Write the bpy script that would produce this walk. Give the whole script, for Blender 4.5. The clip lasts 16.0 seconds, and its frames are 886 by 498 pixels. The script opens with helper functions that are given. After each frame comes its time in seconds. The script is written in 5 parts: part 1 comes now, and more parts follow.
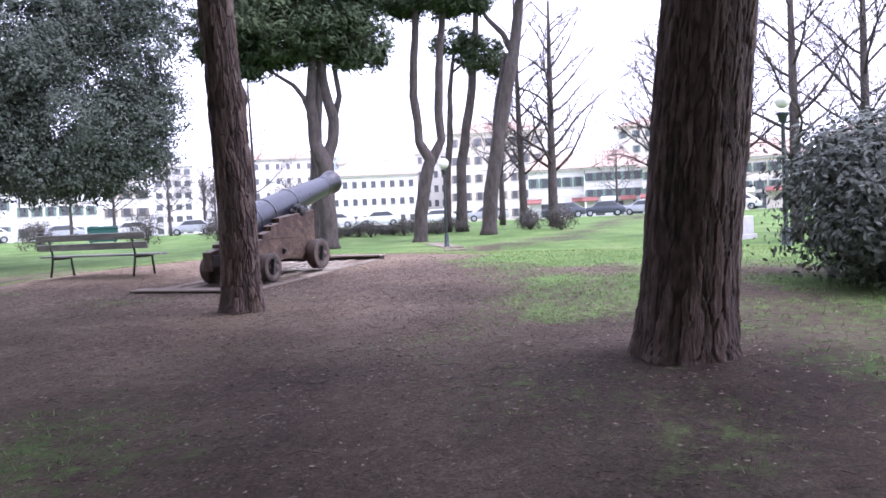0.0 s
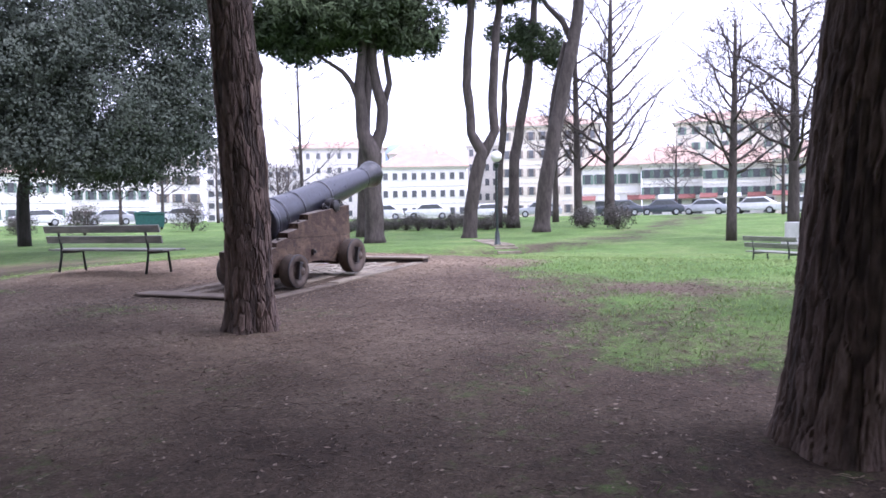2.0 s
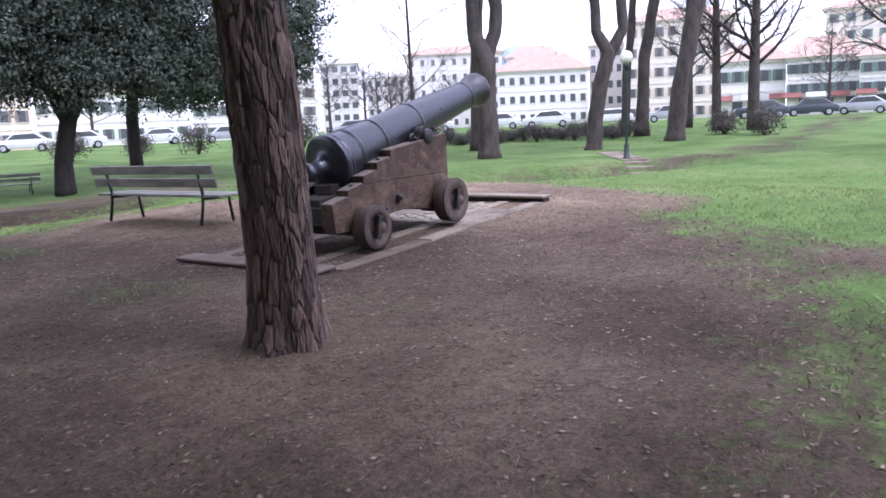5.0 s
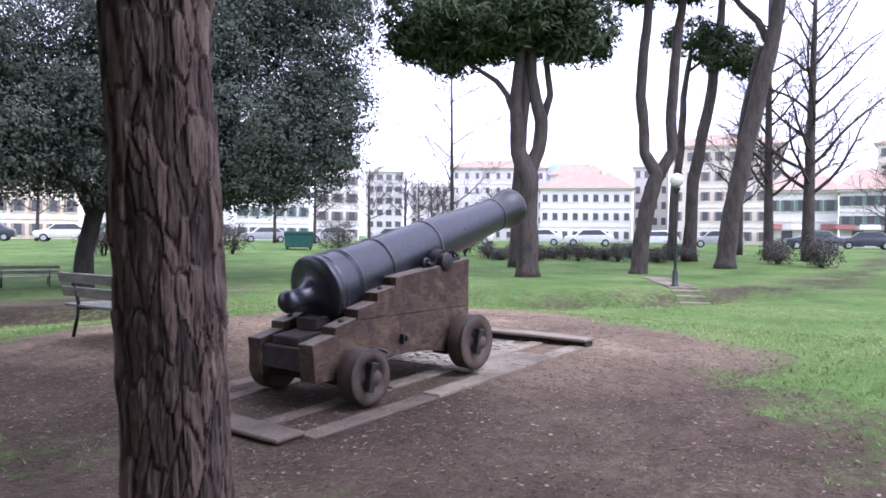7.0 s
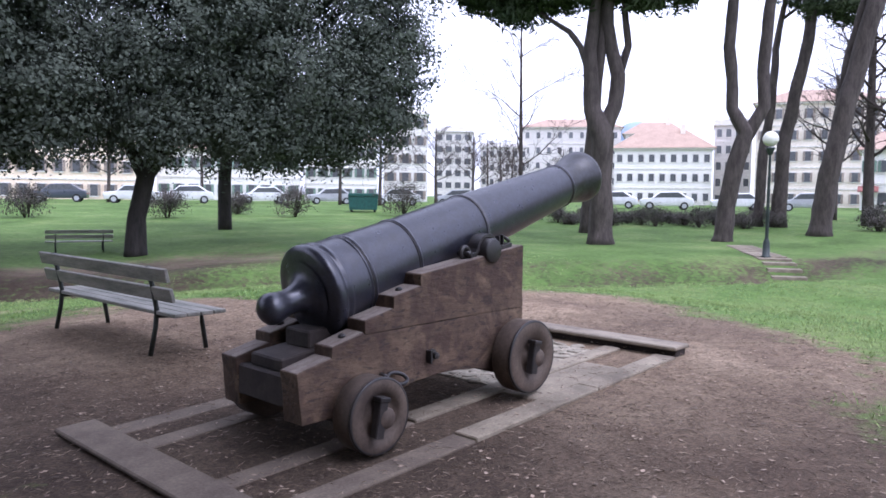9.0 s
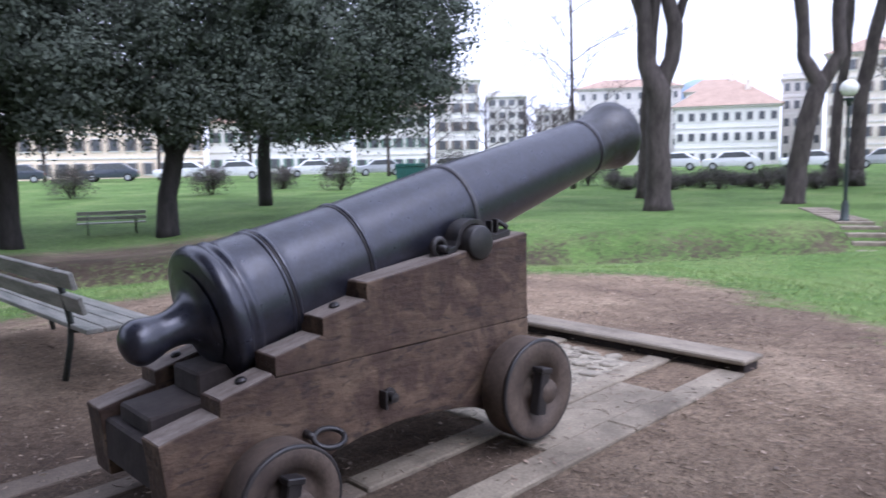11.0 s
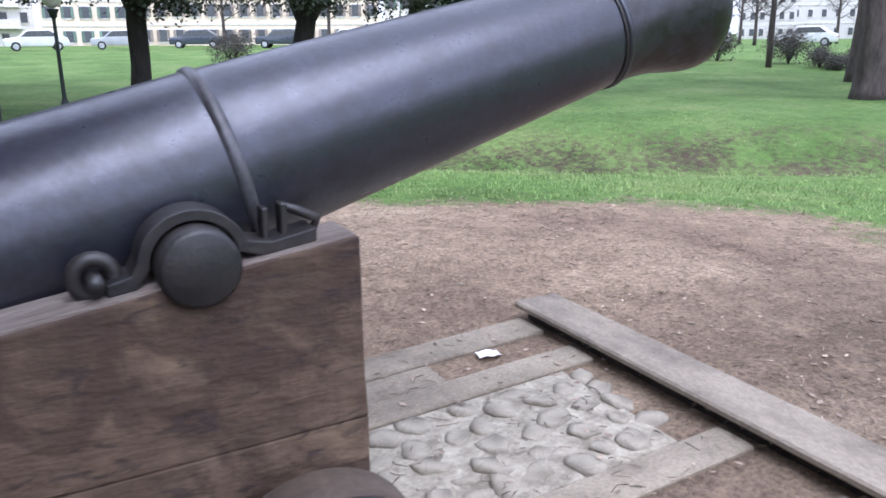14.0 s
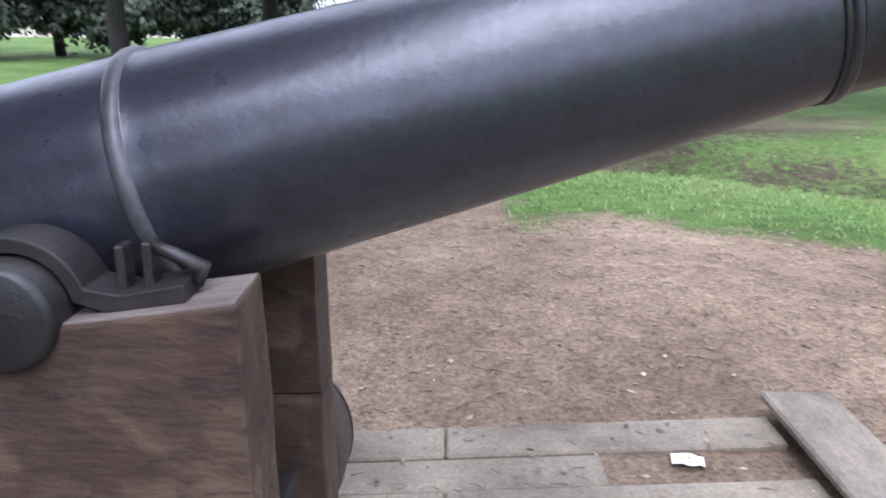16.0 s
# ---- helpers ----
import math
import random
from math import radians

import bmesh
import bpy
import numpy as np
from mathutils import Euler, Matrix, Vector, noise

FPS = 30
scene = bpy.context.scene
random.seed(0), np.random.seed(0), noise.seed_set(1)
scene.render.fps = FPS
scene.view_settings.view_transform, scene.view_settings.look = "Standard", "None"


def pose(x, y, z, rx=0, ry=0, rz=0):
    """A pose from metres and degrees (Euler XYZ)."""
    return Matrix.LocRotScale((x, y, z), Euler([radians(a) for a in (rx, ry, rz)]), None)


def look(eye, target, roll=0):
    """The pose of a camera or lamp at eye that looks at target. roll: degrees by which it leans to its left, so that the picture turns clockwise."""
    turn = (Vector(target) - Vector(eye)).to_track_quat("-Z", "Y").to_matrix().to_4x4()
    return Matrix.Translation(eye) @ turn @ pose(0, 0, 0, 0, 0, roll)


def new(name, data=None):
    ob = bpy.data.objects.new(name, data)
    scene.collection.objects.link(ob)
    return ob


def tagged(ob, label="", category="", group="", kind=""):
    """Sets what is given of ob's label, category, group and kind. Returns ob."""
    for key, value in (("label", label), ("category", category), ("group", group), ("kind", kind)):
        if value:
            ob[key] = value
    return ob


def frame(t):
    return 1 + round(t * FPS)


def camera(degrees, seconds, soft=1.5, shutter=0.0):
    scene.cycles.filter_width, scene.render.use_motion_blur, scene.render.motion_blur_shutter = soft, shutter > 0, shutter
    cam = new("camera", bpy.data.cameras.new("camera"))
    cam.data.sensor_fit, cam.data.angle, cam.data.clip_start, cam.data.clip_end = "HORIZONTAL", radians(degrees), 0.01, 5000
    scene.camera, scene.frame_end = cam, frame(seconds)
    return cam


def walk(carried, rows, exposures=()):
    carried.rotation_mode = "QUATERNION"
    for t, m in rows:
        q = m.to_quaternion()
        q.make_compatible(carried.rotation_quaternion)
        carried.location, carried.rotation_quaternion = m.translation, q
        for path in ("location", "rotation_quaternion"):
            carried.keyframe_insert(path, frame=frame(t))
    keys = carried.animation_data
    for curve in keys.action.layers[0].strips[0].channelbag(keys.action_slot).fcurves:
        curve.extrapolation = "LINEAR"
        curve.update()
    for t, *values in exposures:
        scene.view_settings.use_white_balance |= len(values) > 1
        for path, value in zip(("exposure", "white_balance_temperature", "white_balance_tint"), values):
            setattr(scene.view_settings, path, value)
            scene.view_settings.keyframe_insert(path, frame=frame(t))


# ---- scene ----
cam = camera(59.8, 16.0, soft=1.6, shutter=0.3)
PATH = [
    (0, (-12.142, -7.458, 0.736), (-10.299, -6.684, 0.666), -2.6),
    (0.5, (-11.711, -7.324, 0.742), (-9.859, -6.572, 0.662), -3.2),
    (1, (-11.293, -7.099, 0.771), (-9.467, -6.297, 0.63), -2.4),
    (1.5, (-10.845, -6.872, 0.818), (-9.016, -6.078, 0.658), -0.6),
    (2, (-10.431, -6.68, 0.865), (-8.641, -5.791, 0.78), -1.0),
    (2.5, (-9.956, -6.432, 0.855), (-8.165, -5.559, 0.674), -2.7),
    (3, (-9.475, -6.184, 0.872), (-7.716, -5.246, 0.704), -4.5),
    (3.2, (-9.311, -6.105, 0.902), (-7.616, -5.069, 0.667), -2.4),
    (5.3, (-7.586, -5.147, 1.21), (-5.996, -3.976, 0.894), -2.6),
    (5.5, (-7.408, -5.033, 1.233), (-5.858, -3.784, 1.042), -3.1),
    (6, (-7.022, -4.809, 1.295), (-5.581, -3.428, 1.161), -0.7),
    (6.5, (-6.649, -4.609, 1.279), (-5.056, -3.402, 1.22), 1.7),
    (7, (-6.21, -4.4, 1.311), (-4.638, -3.164, 1.278), 0.6),
    (7.5, (-5.682, -4.122, 1.388), (-4.123, -2.871, 1.325), 1.6),
    (8, (-5.403, -3.901, 1.387), (-3.731, -2.805, 1.342), 1.6),
    (8.5, (-4.967, -3.652, 1.421), (-3.462, -2.342, 1.289), 1.6),
    (8.7, (-4.807, -3.537, 1.448), (-3.343, -2.179, 1.326), 1.2),
    (10.8, (-3.202, -2.6, 1.481), (-1.79, -1.209, 1.215), 0.8),
    (11, (-3.034, -2.571, 1.475), (-1.699, -1.099, 1.256), -1.1),
    (11.5, (-2.682, -2.411, 1.502), (-1.579, -0.783, 1.138), -0.5),
    (12, (-2.258, -2.183, 1.512), (-1.13, -0.579, 1.124), -0.0),
    (12.5, (-1.724, -2.043, 1.526), (-0.619, -0.41, 1.189), -0.6),
    (13, (-1.343, -1.873, 1.554), (-0.243, -0.233, 1.238), 1.3),
    (13.5, (-0.893, -1.598, 1.548), (0.139, 0.06, 1.115), -1.0),
    (14, (-0.461, -1.365, 1.549), (0.46, 0.328, 1.013), -0.3),
    (14.5, (-0.117, -1.208, 1.532), (0.837, 0.508, 1.149), 0.0),
    (15, (0.224, -0.914, 1.523), (0.819, 0.928, 1.018), -1.7),
    (15.2, (0.346, -0.851, 1.509), (0.738, 1.045, 1.008), -1.1),
    (15.5, (0.475, -0.83, 1.555), (0.685, 1.057, 0.928), 1.8),
    (16, (0.563, -0.831, 1.504), (0.544, 1.093, 0.96), 0.3),
]
walk(cam, [(t, look(eye, target, roll)) for t, eye, target, roll in PATH], exposures=[(0.0, 2.30, 5480, 33), (1.5, 2.12, 5480, 32), (3.0, 1.90, 5480, 30), (7.0, 1.82, 5470, 29), (8.5, 1.66, 5460, 27), (11.5, 1.58, 5380, 23), (13.0, 1.84, 5380, 21), (14.5, 1.86, 5390, 20), (16.0, 1.96, 5500, 20)])

# ---- light: a bright overcast winter sky ----
world = bpy.data.worlds.new("overcast_sky")
scene.world = world
world.use_nodes = True
wn, wl = world.node_tree.nodes, world.node_tree.links
sky = wn.new("ShaderNodeTexSky")
sky.sky_type, sky.sun_disc = "NISHITA", False
sky.sun_elevation, sky.sun_rotation = radians(62), radians(185)
sky.air_density, sky.dust_density, sky.ozone_density = 1.0, 3.0, 1.0
cloud = wn.new("ShaderNodeHueSaturation")
cloud.inputs["Saturation"].default_value = 0.3
wl.new(sky.outputs[0], cloud.inputs["Color"])
layer = wn.new("ShaderNodeMix")          # an even cloud layer, bright overhead, over the sky's own light
layer.data_type = "RGBA"
layer.inputs["Factor"].default_value = 0.72
layer.inputs[7].default_value = (4.0, 4.08, 4.25, 1)
wl.new(cloud.outputs[0], layer.inputs[6])
wl.new(layer.outputs[2], wn["Background"].inputs[0])
wn["Background"].inputs[1].default_value = 0.15
sun_data = bpy.data.lights.new("sun", "SUN")
sun_data.energy, sun_data.angle, sun_data.color = 0.7, radians(50), (1.0, 0.97, 0.94)
sun = new("sun", sun_data)
sun.rotation_euler = Vector((math.sin(radians(185)) * math.cos(radians(62)), math.cos(radians(185)) * math.cos(radians(62)), math.sin(radians(62)))).to_track_quat("Z", "Y").to_euler()


# ---- materials ----
def material(name, color, rough=0.7, metal=0.0, alt=None, scale=6.0, mix=0.5, bump=0.2, bump_scale=40.0, bump_dist=0.01, fine=None, spec=0.5,
             stretch=(1, 1, 1), island=0.0, objrand=0.0, coat=0.0):
    """Two-scale procedural surface: broad blotches between color and alt, fine grain, relief."""
    m = bpy.data.materials.new(name)
    m.use_nodes = True
    n, l = m.node_tree.nodes, m.node_tree.links
    b = n["Principled BSDF"]
    b.inputs["Roughness"].default_value, b.inputs["Metallic"].default_value = rough, metal
    b.inputs["Specular IOR Level"].default_value = spec
    b.inputs["Coat Weight"].default_value = coat
    co = n.new("ShaderNodeTexCoord")
    mp = n.new("ShaderNodeMapping")
    mp.inputs["Scale"].default_value = stretch
    l.new(co.outputs["Object"], mp.inputs["Vector"])
    alt = alt or tuple(c * 0.65 for c in color)
    big = n.new("ShaderNodeTexNoise")
    big.inputs["Scale"].default_value, big.inputs["Detail"].default_value, big.inputs["Roughness"].default_value = scale, 6, 0.65
    l.new(mp.outputs[0], big.inputs["Vector"])
    ramp = n.new("ShaderNodeValToRGB")
    ramp.color_ramp.elements[0].position, ramp.color_ramp.elements[1].position = 0.5 - 0.25 * mix, 0.5 + 0.3 * mix
    ramp.color_ramp.elements[0].color, ramp.color_ramp.elements[1].color = (*color, 1), (*alt, 1)
    l.new(big.outputs["Fac"], ramp.inputs["Fac"])
    small = n.new("ShaderNodeTexNoise")
    small.inputs["Scale"].default_value, small.inputs["Detail"].default_value = bump_scale, 5
    l.new(mp.outputs[0], small.inputs["Vector"])
    grain = n.new("ShaderNodeMix")
    grain.data_type, grain.blend_type = "RGBA", "OVERLAY"
    grain.inputs["Factor"].default_value = 0.45
    l.new(ramp.outputs["Color"], grain.inputs[6])
    l.new(small.outputs["Fac"], grain.inputs[7])
    out = grain.outputs[2]
    if island or objrand:
        src = n.new("ShaderNodeNewGeometry").outputs["Random Per Island"] if island else n.new("ShaderNodeObjectInfo").outputs["Random"]
        hsv = n.new("ShaderNodeHueSaturation")
        vary = n.new("ShaderNodeMapRange")
        k = island or objrand
        vary.inputs["To Min"].default_value, vary.inputs["To Max"].default_value = 1 - k, 1 + k
        l.new(src, vary.inputs["Value"])
        l.new(vary.outputs[0], hsv.inputs["Value"])
        l.new(out, hsv.inputs["Color"])
        out = hsv.outputs["Color"]
    l.new(out, b.inputs["Base Color"])
    if bump:
        bp = n.new("ShaderNodeBump")
        bp.inputs["Strength"].default_value, bp.inputs["Distance"].default_value = bump, bump_dist
        l.new(small.outputs["Fac"], bp.inputs["Height"])
        l.new(bp.outputs[0], b.inputs["Normal"])
    rr = n.new("ShaderNodeMapRange")
    rr.inputs["To Min"].default_value, rr.inputs["To Max"].default_value = max(0.05, rough - 0.12), min(1, rough + 0.12)
    l.new(big.outputs["Fac"], rr.inputs["Value"])
    l.new(rr.outputs[0], b.inputs["Roughness"])
    return m


iron = material("painted_iron", (0.038, 0.041, 0.058), 0.31, 0.34, alt=(0.019, 0.018, 0.023), scale=14, mix=0.9, bump=0.22, bump_scale=55, bump_dist=0.003, spec=0.9)
iron_worn = material("worn_ring_iron", (0.10, 0.10, 0.11), 0.4, 0.2, alt=(0.045, 0.042, 0.045), scale=6, bump=0.2, bump_scale=60, bump_dist=0.003)
iron_mottled = material("flaking_painted_iron", (0.020, 0.020, 0.026), 0.36, 0.0, alt=(0.007, 0.006, 0.006), scale=16, mix=0.25, bump=0.5, bump_scale=30, bump_dist=0.004, spec=0.6)
iron_dark = material("dark_iron", (0.013, 0.012, 0.013), 0.45, 0.0, alt=(0.028, 0.023, 0.021), scale=9, bump=0.3, bump_scale=80, bump_dist=0.004)
def oak_material():
    """Hewn oak: mottled brown and tan, fine grain along the plank, thin dark checks."""
    m = material("weathered_oak", (0.108, 0.068, 0.041), 0.82, alt=(0.034, 0.020, 0.014), scale=4.0, mix=0.9, bump=0.9, bump_scale=30, bump_dist=0.009, stretch=(0.55, 1.2, 1.3))
    n, l = m.node_tree.nodes, m.node_tree.links
    b = n["Principled BSDF"]
    co = n.new("ShaderNodeTexCoord")

    def noise_tex(scale, stretch, detail, distortion=0.0):
        mp = n.new("ShaderNodeMapping")
        mp.inputs["Scale"].default_value = stretch
        l.new(co.outputs["Object"], mp.inputs["Vector"])
        t = n.new("ShaderNodeTexNoise")
        t.inputs["Scale"].default_value, t.inputs["Detail"].default_value, t.inputs["Distortion"].default_value = scale, detail, distortion
        l.new(mp.outputs[0], t.inputs["Vector"])
        return t.outputs["Fac"]

    def blend(fac, colour, base):
        x = n.new("ShaderNodeMix")
        x.data_type = "RGBA"
        l.new(fac, x.inputs["Factor"])
        l.new(base, x.inputs[6])
        x.inputs[7].default_value = (*colour, 1)
        return x.outputs[2]

    def band(src, lo, hi, most):
        r = n.new("ShaderNodeMapRange")
        r.inputs["From Min"].default_value, r.inputs["From Max"].default_value, r.inputs["To Max"].default_value = lo, hi, most
        l.new(src, r.inputs["Value"])
        return r.outputs[0]

    col = b.inputs["Base Color"].links[0].from_socket
    col = blend(band(noise_tex(2.4, (1, 1, 1), 5, 1.2), 0.50, 0.68, 0.6), (0.200, 0.138, 0.086), col)      # dry tan patches
    col = blend(band(noise_tex(4.6, (0.9, 1, 0.8), 7, 1.4), 0.48, 0.58, 0.75), (0.042, 0.022, 0.015), col)  # reddish stain
    col = blend(band(noise_tex(14.0, (0.5, 1.3, 1.5), 9, 1.2), 0.57, 0.66, 0.75), (0.022, 0.014, 0.011), col)    # checks along the grain
    l.new(col, b.inputs["Base Color"])
    return m


wood = oak_material()
wood_top = material("greyed_oak", (0.20, 0.17, 0.145), 0.9, alt=(0.11, 0.085, 0.07), scale=6, bump=0.5, bump_scale=40, bump_dist=0.006, stretch=(0.5, 3, 3))
# darker oak for parts between and under the cheeks, deepening the shade there
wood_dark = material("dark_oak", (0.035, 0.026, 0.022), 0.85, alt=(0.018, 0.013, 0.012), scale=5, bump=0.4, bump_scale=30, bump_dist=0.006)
wheel_wood = material("painted_wheel_wood", (0.100, 0.073, 0.053), 0.75, alt=(0.038, 0.025, 0.019), scale=5, mix=0.8, bump=0.4, bump_scale=45, bump_dist=0.005)
concrete = material("worn_concrete", (0.29, 0.246, 0.18), 0.9, alt=(0.13, 0.107, 0.078), scale=1.6, bump=0.4, bump_scale=60, bump_dist=0.005)
concrete_soiled = material("earth_stained_concrete", (0.17, 0.135, 0.10), 0.95, alt=(0.075, 0.057, 0.044), scale=2.5, mix=0.8, bump=0.5, bump_scale=60, bump_dist=0.006)
beam_wood = material("grey_timber_beam", (0.26, 0.22, 0.165), 0.9, alt=(0.13, 0.108, 0.082), scale=2, bump=0.3, bump_scale=50, bump_dist=0.004, stretch=(2, 0.9, 2))
stone = material("cobble_stone", (0.26, 0.23, 0.175), 0.85, alt=(0.14, 0.122, 0.092), scale=8, bump=0.5, bump_scale=40, bump_dist=0.006, island=0.25)
mortar = material("pale_mortar", (0.38, 0.34, 0.26), 0.95, alt=(0.19, 0.165, 0.122), scale=9, bump=0.7, bump_scale=45, bump_dist=0.008)
bench_wood = material("bench_slat", (0.26, 0.25, 0.215), 0.6, alt=(0.13, 0.135, 0.115), scale=4, bump=0.4, bump_scale=45, stretch=(3, 0.5, 3))
bench_iron = material("bench_iron", (0.035, 0.042, 0.038), 0.6, 0.2, bump=0.2)
bark = material("pine_bark", (0.150, 0.108, 0.087), 0.95, alt=(0.070, 0.046, 0.037), scale=9, mix=0.9, bump=0.8, bump_scale=42, bump_dist=0.02, stretch=(1, 1, 0.35))
bn, bl = bark.node_tree.nodes, bark.node_tree.links
plate = bn.new("ShaderNodeAttribute")        # each bark plate weathers to its own shade
plate.attribute_name = "plate"
shade = bn.new("ShaderNodeMapRange")
shade.inputs["To Min"].default_value, shade.inputs["To Max"].default_value = 0.26, 1.75
bl.new(plate.outputs["Fac"], shade.inputs["Value"])
age = bn.new("ShaderNodeHueSaturation")
bl.new(shade.outputs[0], age.inputs["Value"])
bl.new(bn["Principled BSDF"].inputs["Base Color"].links[0].from_socket, age.inputs["Color"])
bl.new(age.outputs[0], bn["Principled BSDF"].inputs["Base Color"])
bark_far = material("grey_bark", (0.084, 0.068, 0.060), 0.95, alt=(0.042, 0.033, 0.029), scale=4, bump=0.8, bump_scale=14, bump_dist=0.04, stretch=(1, 1, 0.3))
bark_dark = material("dark_oak_bark", (0.032, 0.027, 0.024), 0.95, alt=(0.014, 0.012, 0.011), scale=5, bump=0.8, bump_scale=14, bump_dist=0.03, stretch=(1, 1, 0.3))
holm_leaf = material("holm_oak_leaf", (0.100, 0.116, 0.086), 0.7, spec=0.15, alt=(0.032, 0.043, 0.034), scale=1.5, mix=0.9, bump=0, island=0.18)
pine_leaf = material("pine_needle", (0.062, 0.080, 0.040), 0.85, spec=0.1, alt=(0.036, 0.054, 0.029), scale=0.4, bump=0, island=0.4)
bush_leaf = material("bush_leaf", (0.105, 0.12, 0.095), 0.6, spec=0.25, alt=(0.06, 0.075, 0.055), scale=1, bump=0, island=0.45)
twig = material("dry_twig", (0.06, 0.045, 0.037), 0.9, alt=(0.035, 0.026, 0.022), scale=3, bump=0)
hedge_leaf = material("winter_hedge", (0.075, 0.062, 0.052), 0.8, alt=(0.045, 0.05, 0.035), scale=0.5, bump=0, island=0.4)
lamp_green = material("lamp_post_paint", (0.03, 0.042, 0.038), 0.45, 0.2, bump=0.15)
globe_white = material("opal_globe", (0.78, 0.76, 0.70), 0.3, alt=(0.7, 0.68, 0.6), bump=0)
paper_white = material("white_paper", (0.8, 0.8, 0.78), 0.8, alt=(0.72, 0.72, 0.7), bump=0.1)
litter_leaf = material("dead_leaf", (0.32, 0.25, 0.185), 0.9, alt=(0.15, 0.108, 0.08), scale=1.5, bump=0, island=0.6)
grass_blade = material("grass_blade", (0.19, 0.31, 0.08), 0.75, alt=(0.28, 0.33, 0.13), scale=0.6, bump=0, island=0.4)
marble = material("pale_stone", (0.62, 0.60, 0.57), 0.7, alt=(0.5, 0.48, 0.45), scale=2, bump=0.2)
render_white = material("white_render", (0.80, 0.78, 0.74), 0.9, alt=(0.70, 0.68, 0.64), scale=0.25, bump=0.1, bump_scale=4)
render_cream = material("cream_render", (0.76, 0.69, 0.59), 0.9, alt=(0.66, 0.59, 0.50), scale=0.25, bump=0.1, bump_scale=4)
render_orange = material("ochre_render", (0.80, 0.68, 0.53), 0.9, alt=(0.72, 0.60, 0.46), scale=0.25, bump=0.1, bump_scale=4)
render_grey = material("grey_render", (0.68, 0.65, 0.62), 0.9, alt=(0.60, 0.57, 0.54), scale=0.25, bump=0.1, bump_scale=4)
roof_tile = material("terracotta_roof", (0.40, 0.285, 0.215), 0.9, alt=(0.33, 0.235, 0.18), scale=0.8, bump=0.4, bump_scale=6, bump_dist=0.05)
trim_pale = material("pale_trim", (0.78, 0.75, 0.70), 0.8, bump=0.1)
shutter_green = material("green_shutter", (0.16, 0.24, 0.19), 0.7, bump=0.1, objrand=0.3)
shutter_brown = material("brown_shutter", (0.30, 0.25, 0.21), 0.7, bump=0.1, objrand=0.3)
pane_mat = material("window_pane", (0.12, 0.125, 0.135), 0.12, bump=0, spec=0.8)
rubber = material("tyre_rubber", (0.02, 0.02, 0.02), 0.8, bump=0.1)
awning_red = material("red_awning", (0.30, 0.12, 0.10), 0.8, bump=0.1)
bin_green = material("green_bin_plastic", (0.02, 0.10, 0.085), 0.5, bump=0.05)
dome_blue = material("blue_grey_dome", (0.28, 0.36, 0.46), 0.6, alt=(0.22, 0.29, 0.38), scale=0.3, bump=0.1)


def paint(name, c):
    return material(name, c, 0.3, 0.1, alt=tuple(v * 0.85 for v in c), scale=2, bump=0, coat=0.6)


car_white, car_silver, car_dark, car_red = paint("white_car_paint", (0.75, 0.75, 0.75)), paint("silver_car_paint", (0.45, 0.46, 0.48)), paint("dark_car_paint", (0.06, 0.07, 0.09)), paint("red_car_paint", (0.4, 0.06, 0.06))


def smooth01(a, b, v):
    t = min(1.0, max(0.0, (v - a) / (b - a)))
    return t * t * (3 - 2 * t)


def slab_z(x):
    """Top of the gun platform, which climbs towards its front."""
    return 0.05 + 0.05 * (min(max(x, -3.5), 1.8) - 1.8)


def ditch(x, y):
    """Distance beyond the near lip of the shallow ditch that bounds the gun's clearing."""
    xs, ys = (-6, 1, 3, 5, 9, 12, 16, 24), (15, 12.5, 10.2, 8.6, 6.9, 5.1, 3.0, -2)
    return float(np.interp(x, xs, ys) * -1 + y) * 0.87


def ground_z(x, y):
    """Gentle mound under the gun, a shallow dip beyond it, lawns rising to the street."""
    xn, yn = max(-14.0, min(x, 2.4)), max(-10.0, min(y, 4.0))
    near = (0.056 if xn < 0 else 0.025) * xn + 0.014 * yn
    r = math.hypot(x + 3, y + 1)
    far = -0.65 + 0.1 * smooth01(13.8, 16.5, r) + 0.15 * smooth01(17, 30, r) + 0.5 * smooth01(28, 50, r) + 0.5 * smooth01(46, 60, r)
    w = smooth01(2.5, 11, max(x - 1.0, y - 2.0, 0.75 * (x + y) - 2.5))
    s = ditch(x, y)
    far -= 0.42 * math.exp(-((x - 4.5) / 5) ** 2 - ((y - 22) / 5) ** 2)
    dip = smooth01(0, 1.5, s) * (1 - smooth01(2.6, 6.2, s)) * smooth01(-4, 1, x) * (1 - smooth01(17, 23, x))
    out = smooth01(14, 26, r)
    w = max(w, out)
    z = near * (1 - w) + far * w - 0.78 * dip
    bumps = noise.noise(Vector((x * 0.35, y * 0.35, 0))) * 0.05 + noise.noise(Vector((x * 1.7, y * 1.7, 3))) * 0.012
    near_slab = 1 - smooth01(0.1, 1.4, max(abs(x + 0.28) - 2.42, abs(y - 0.87) - 1.1, 0))
    z = (z + bumps) * (1 - near_slab) + (slab_z(x) - 0.026 + 0.3 * bumps) * near_slab
    return z


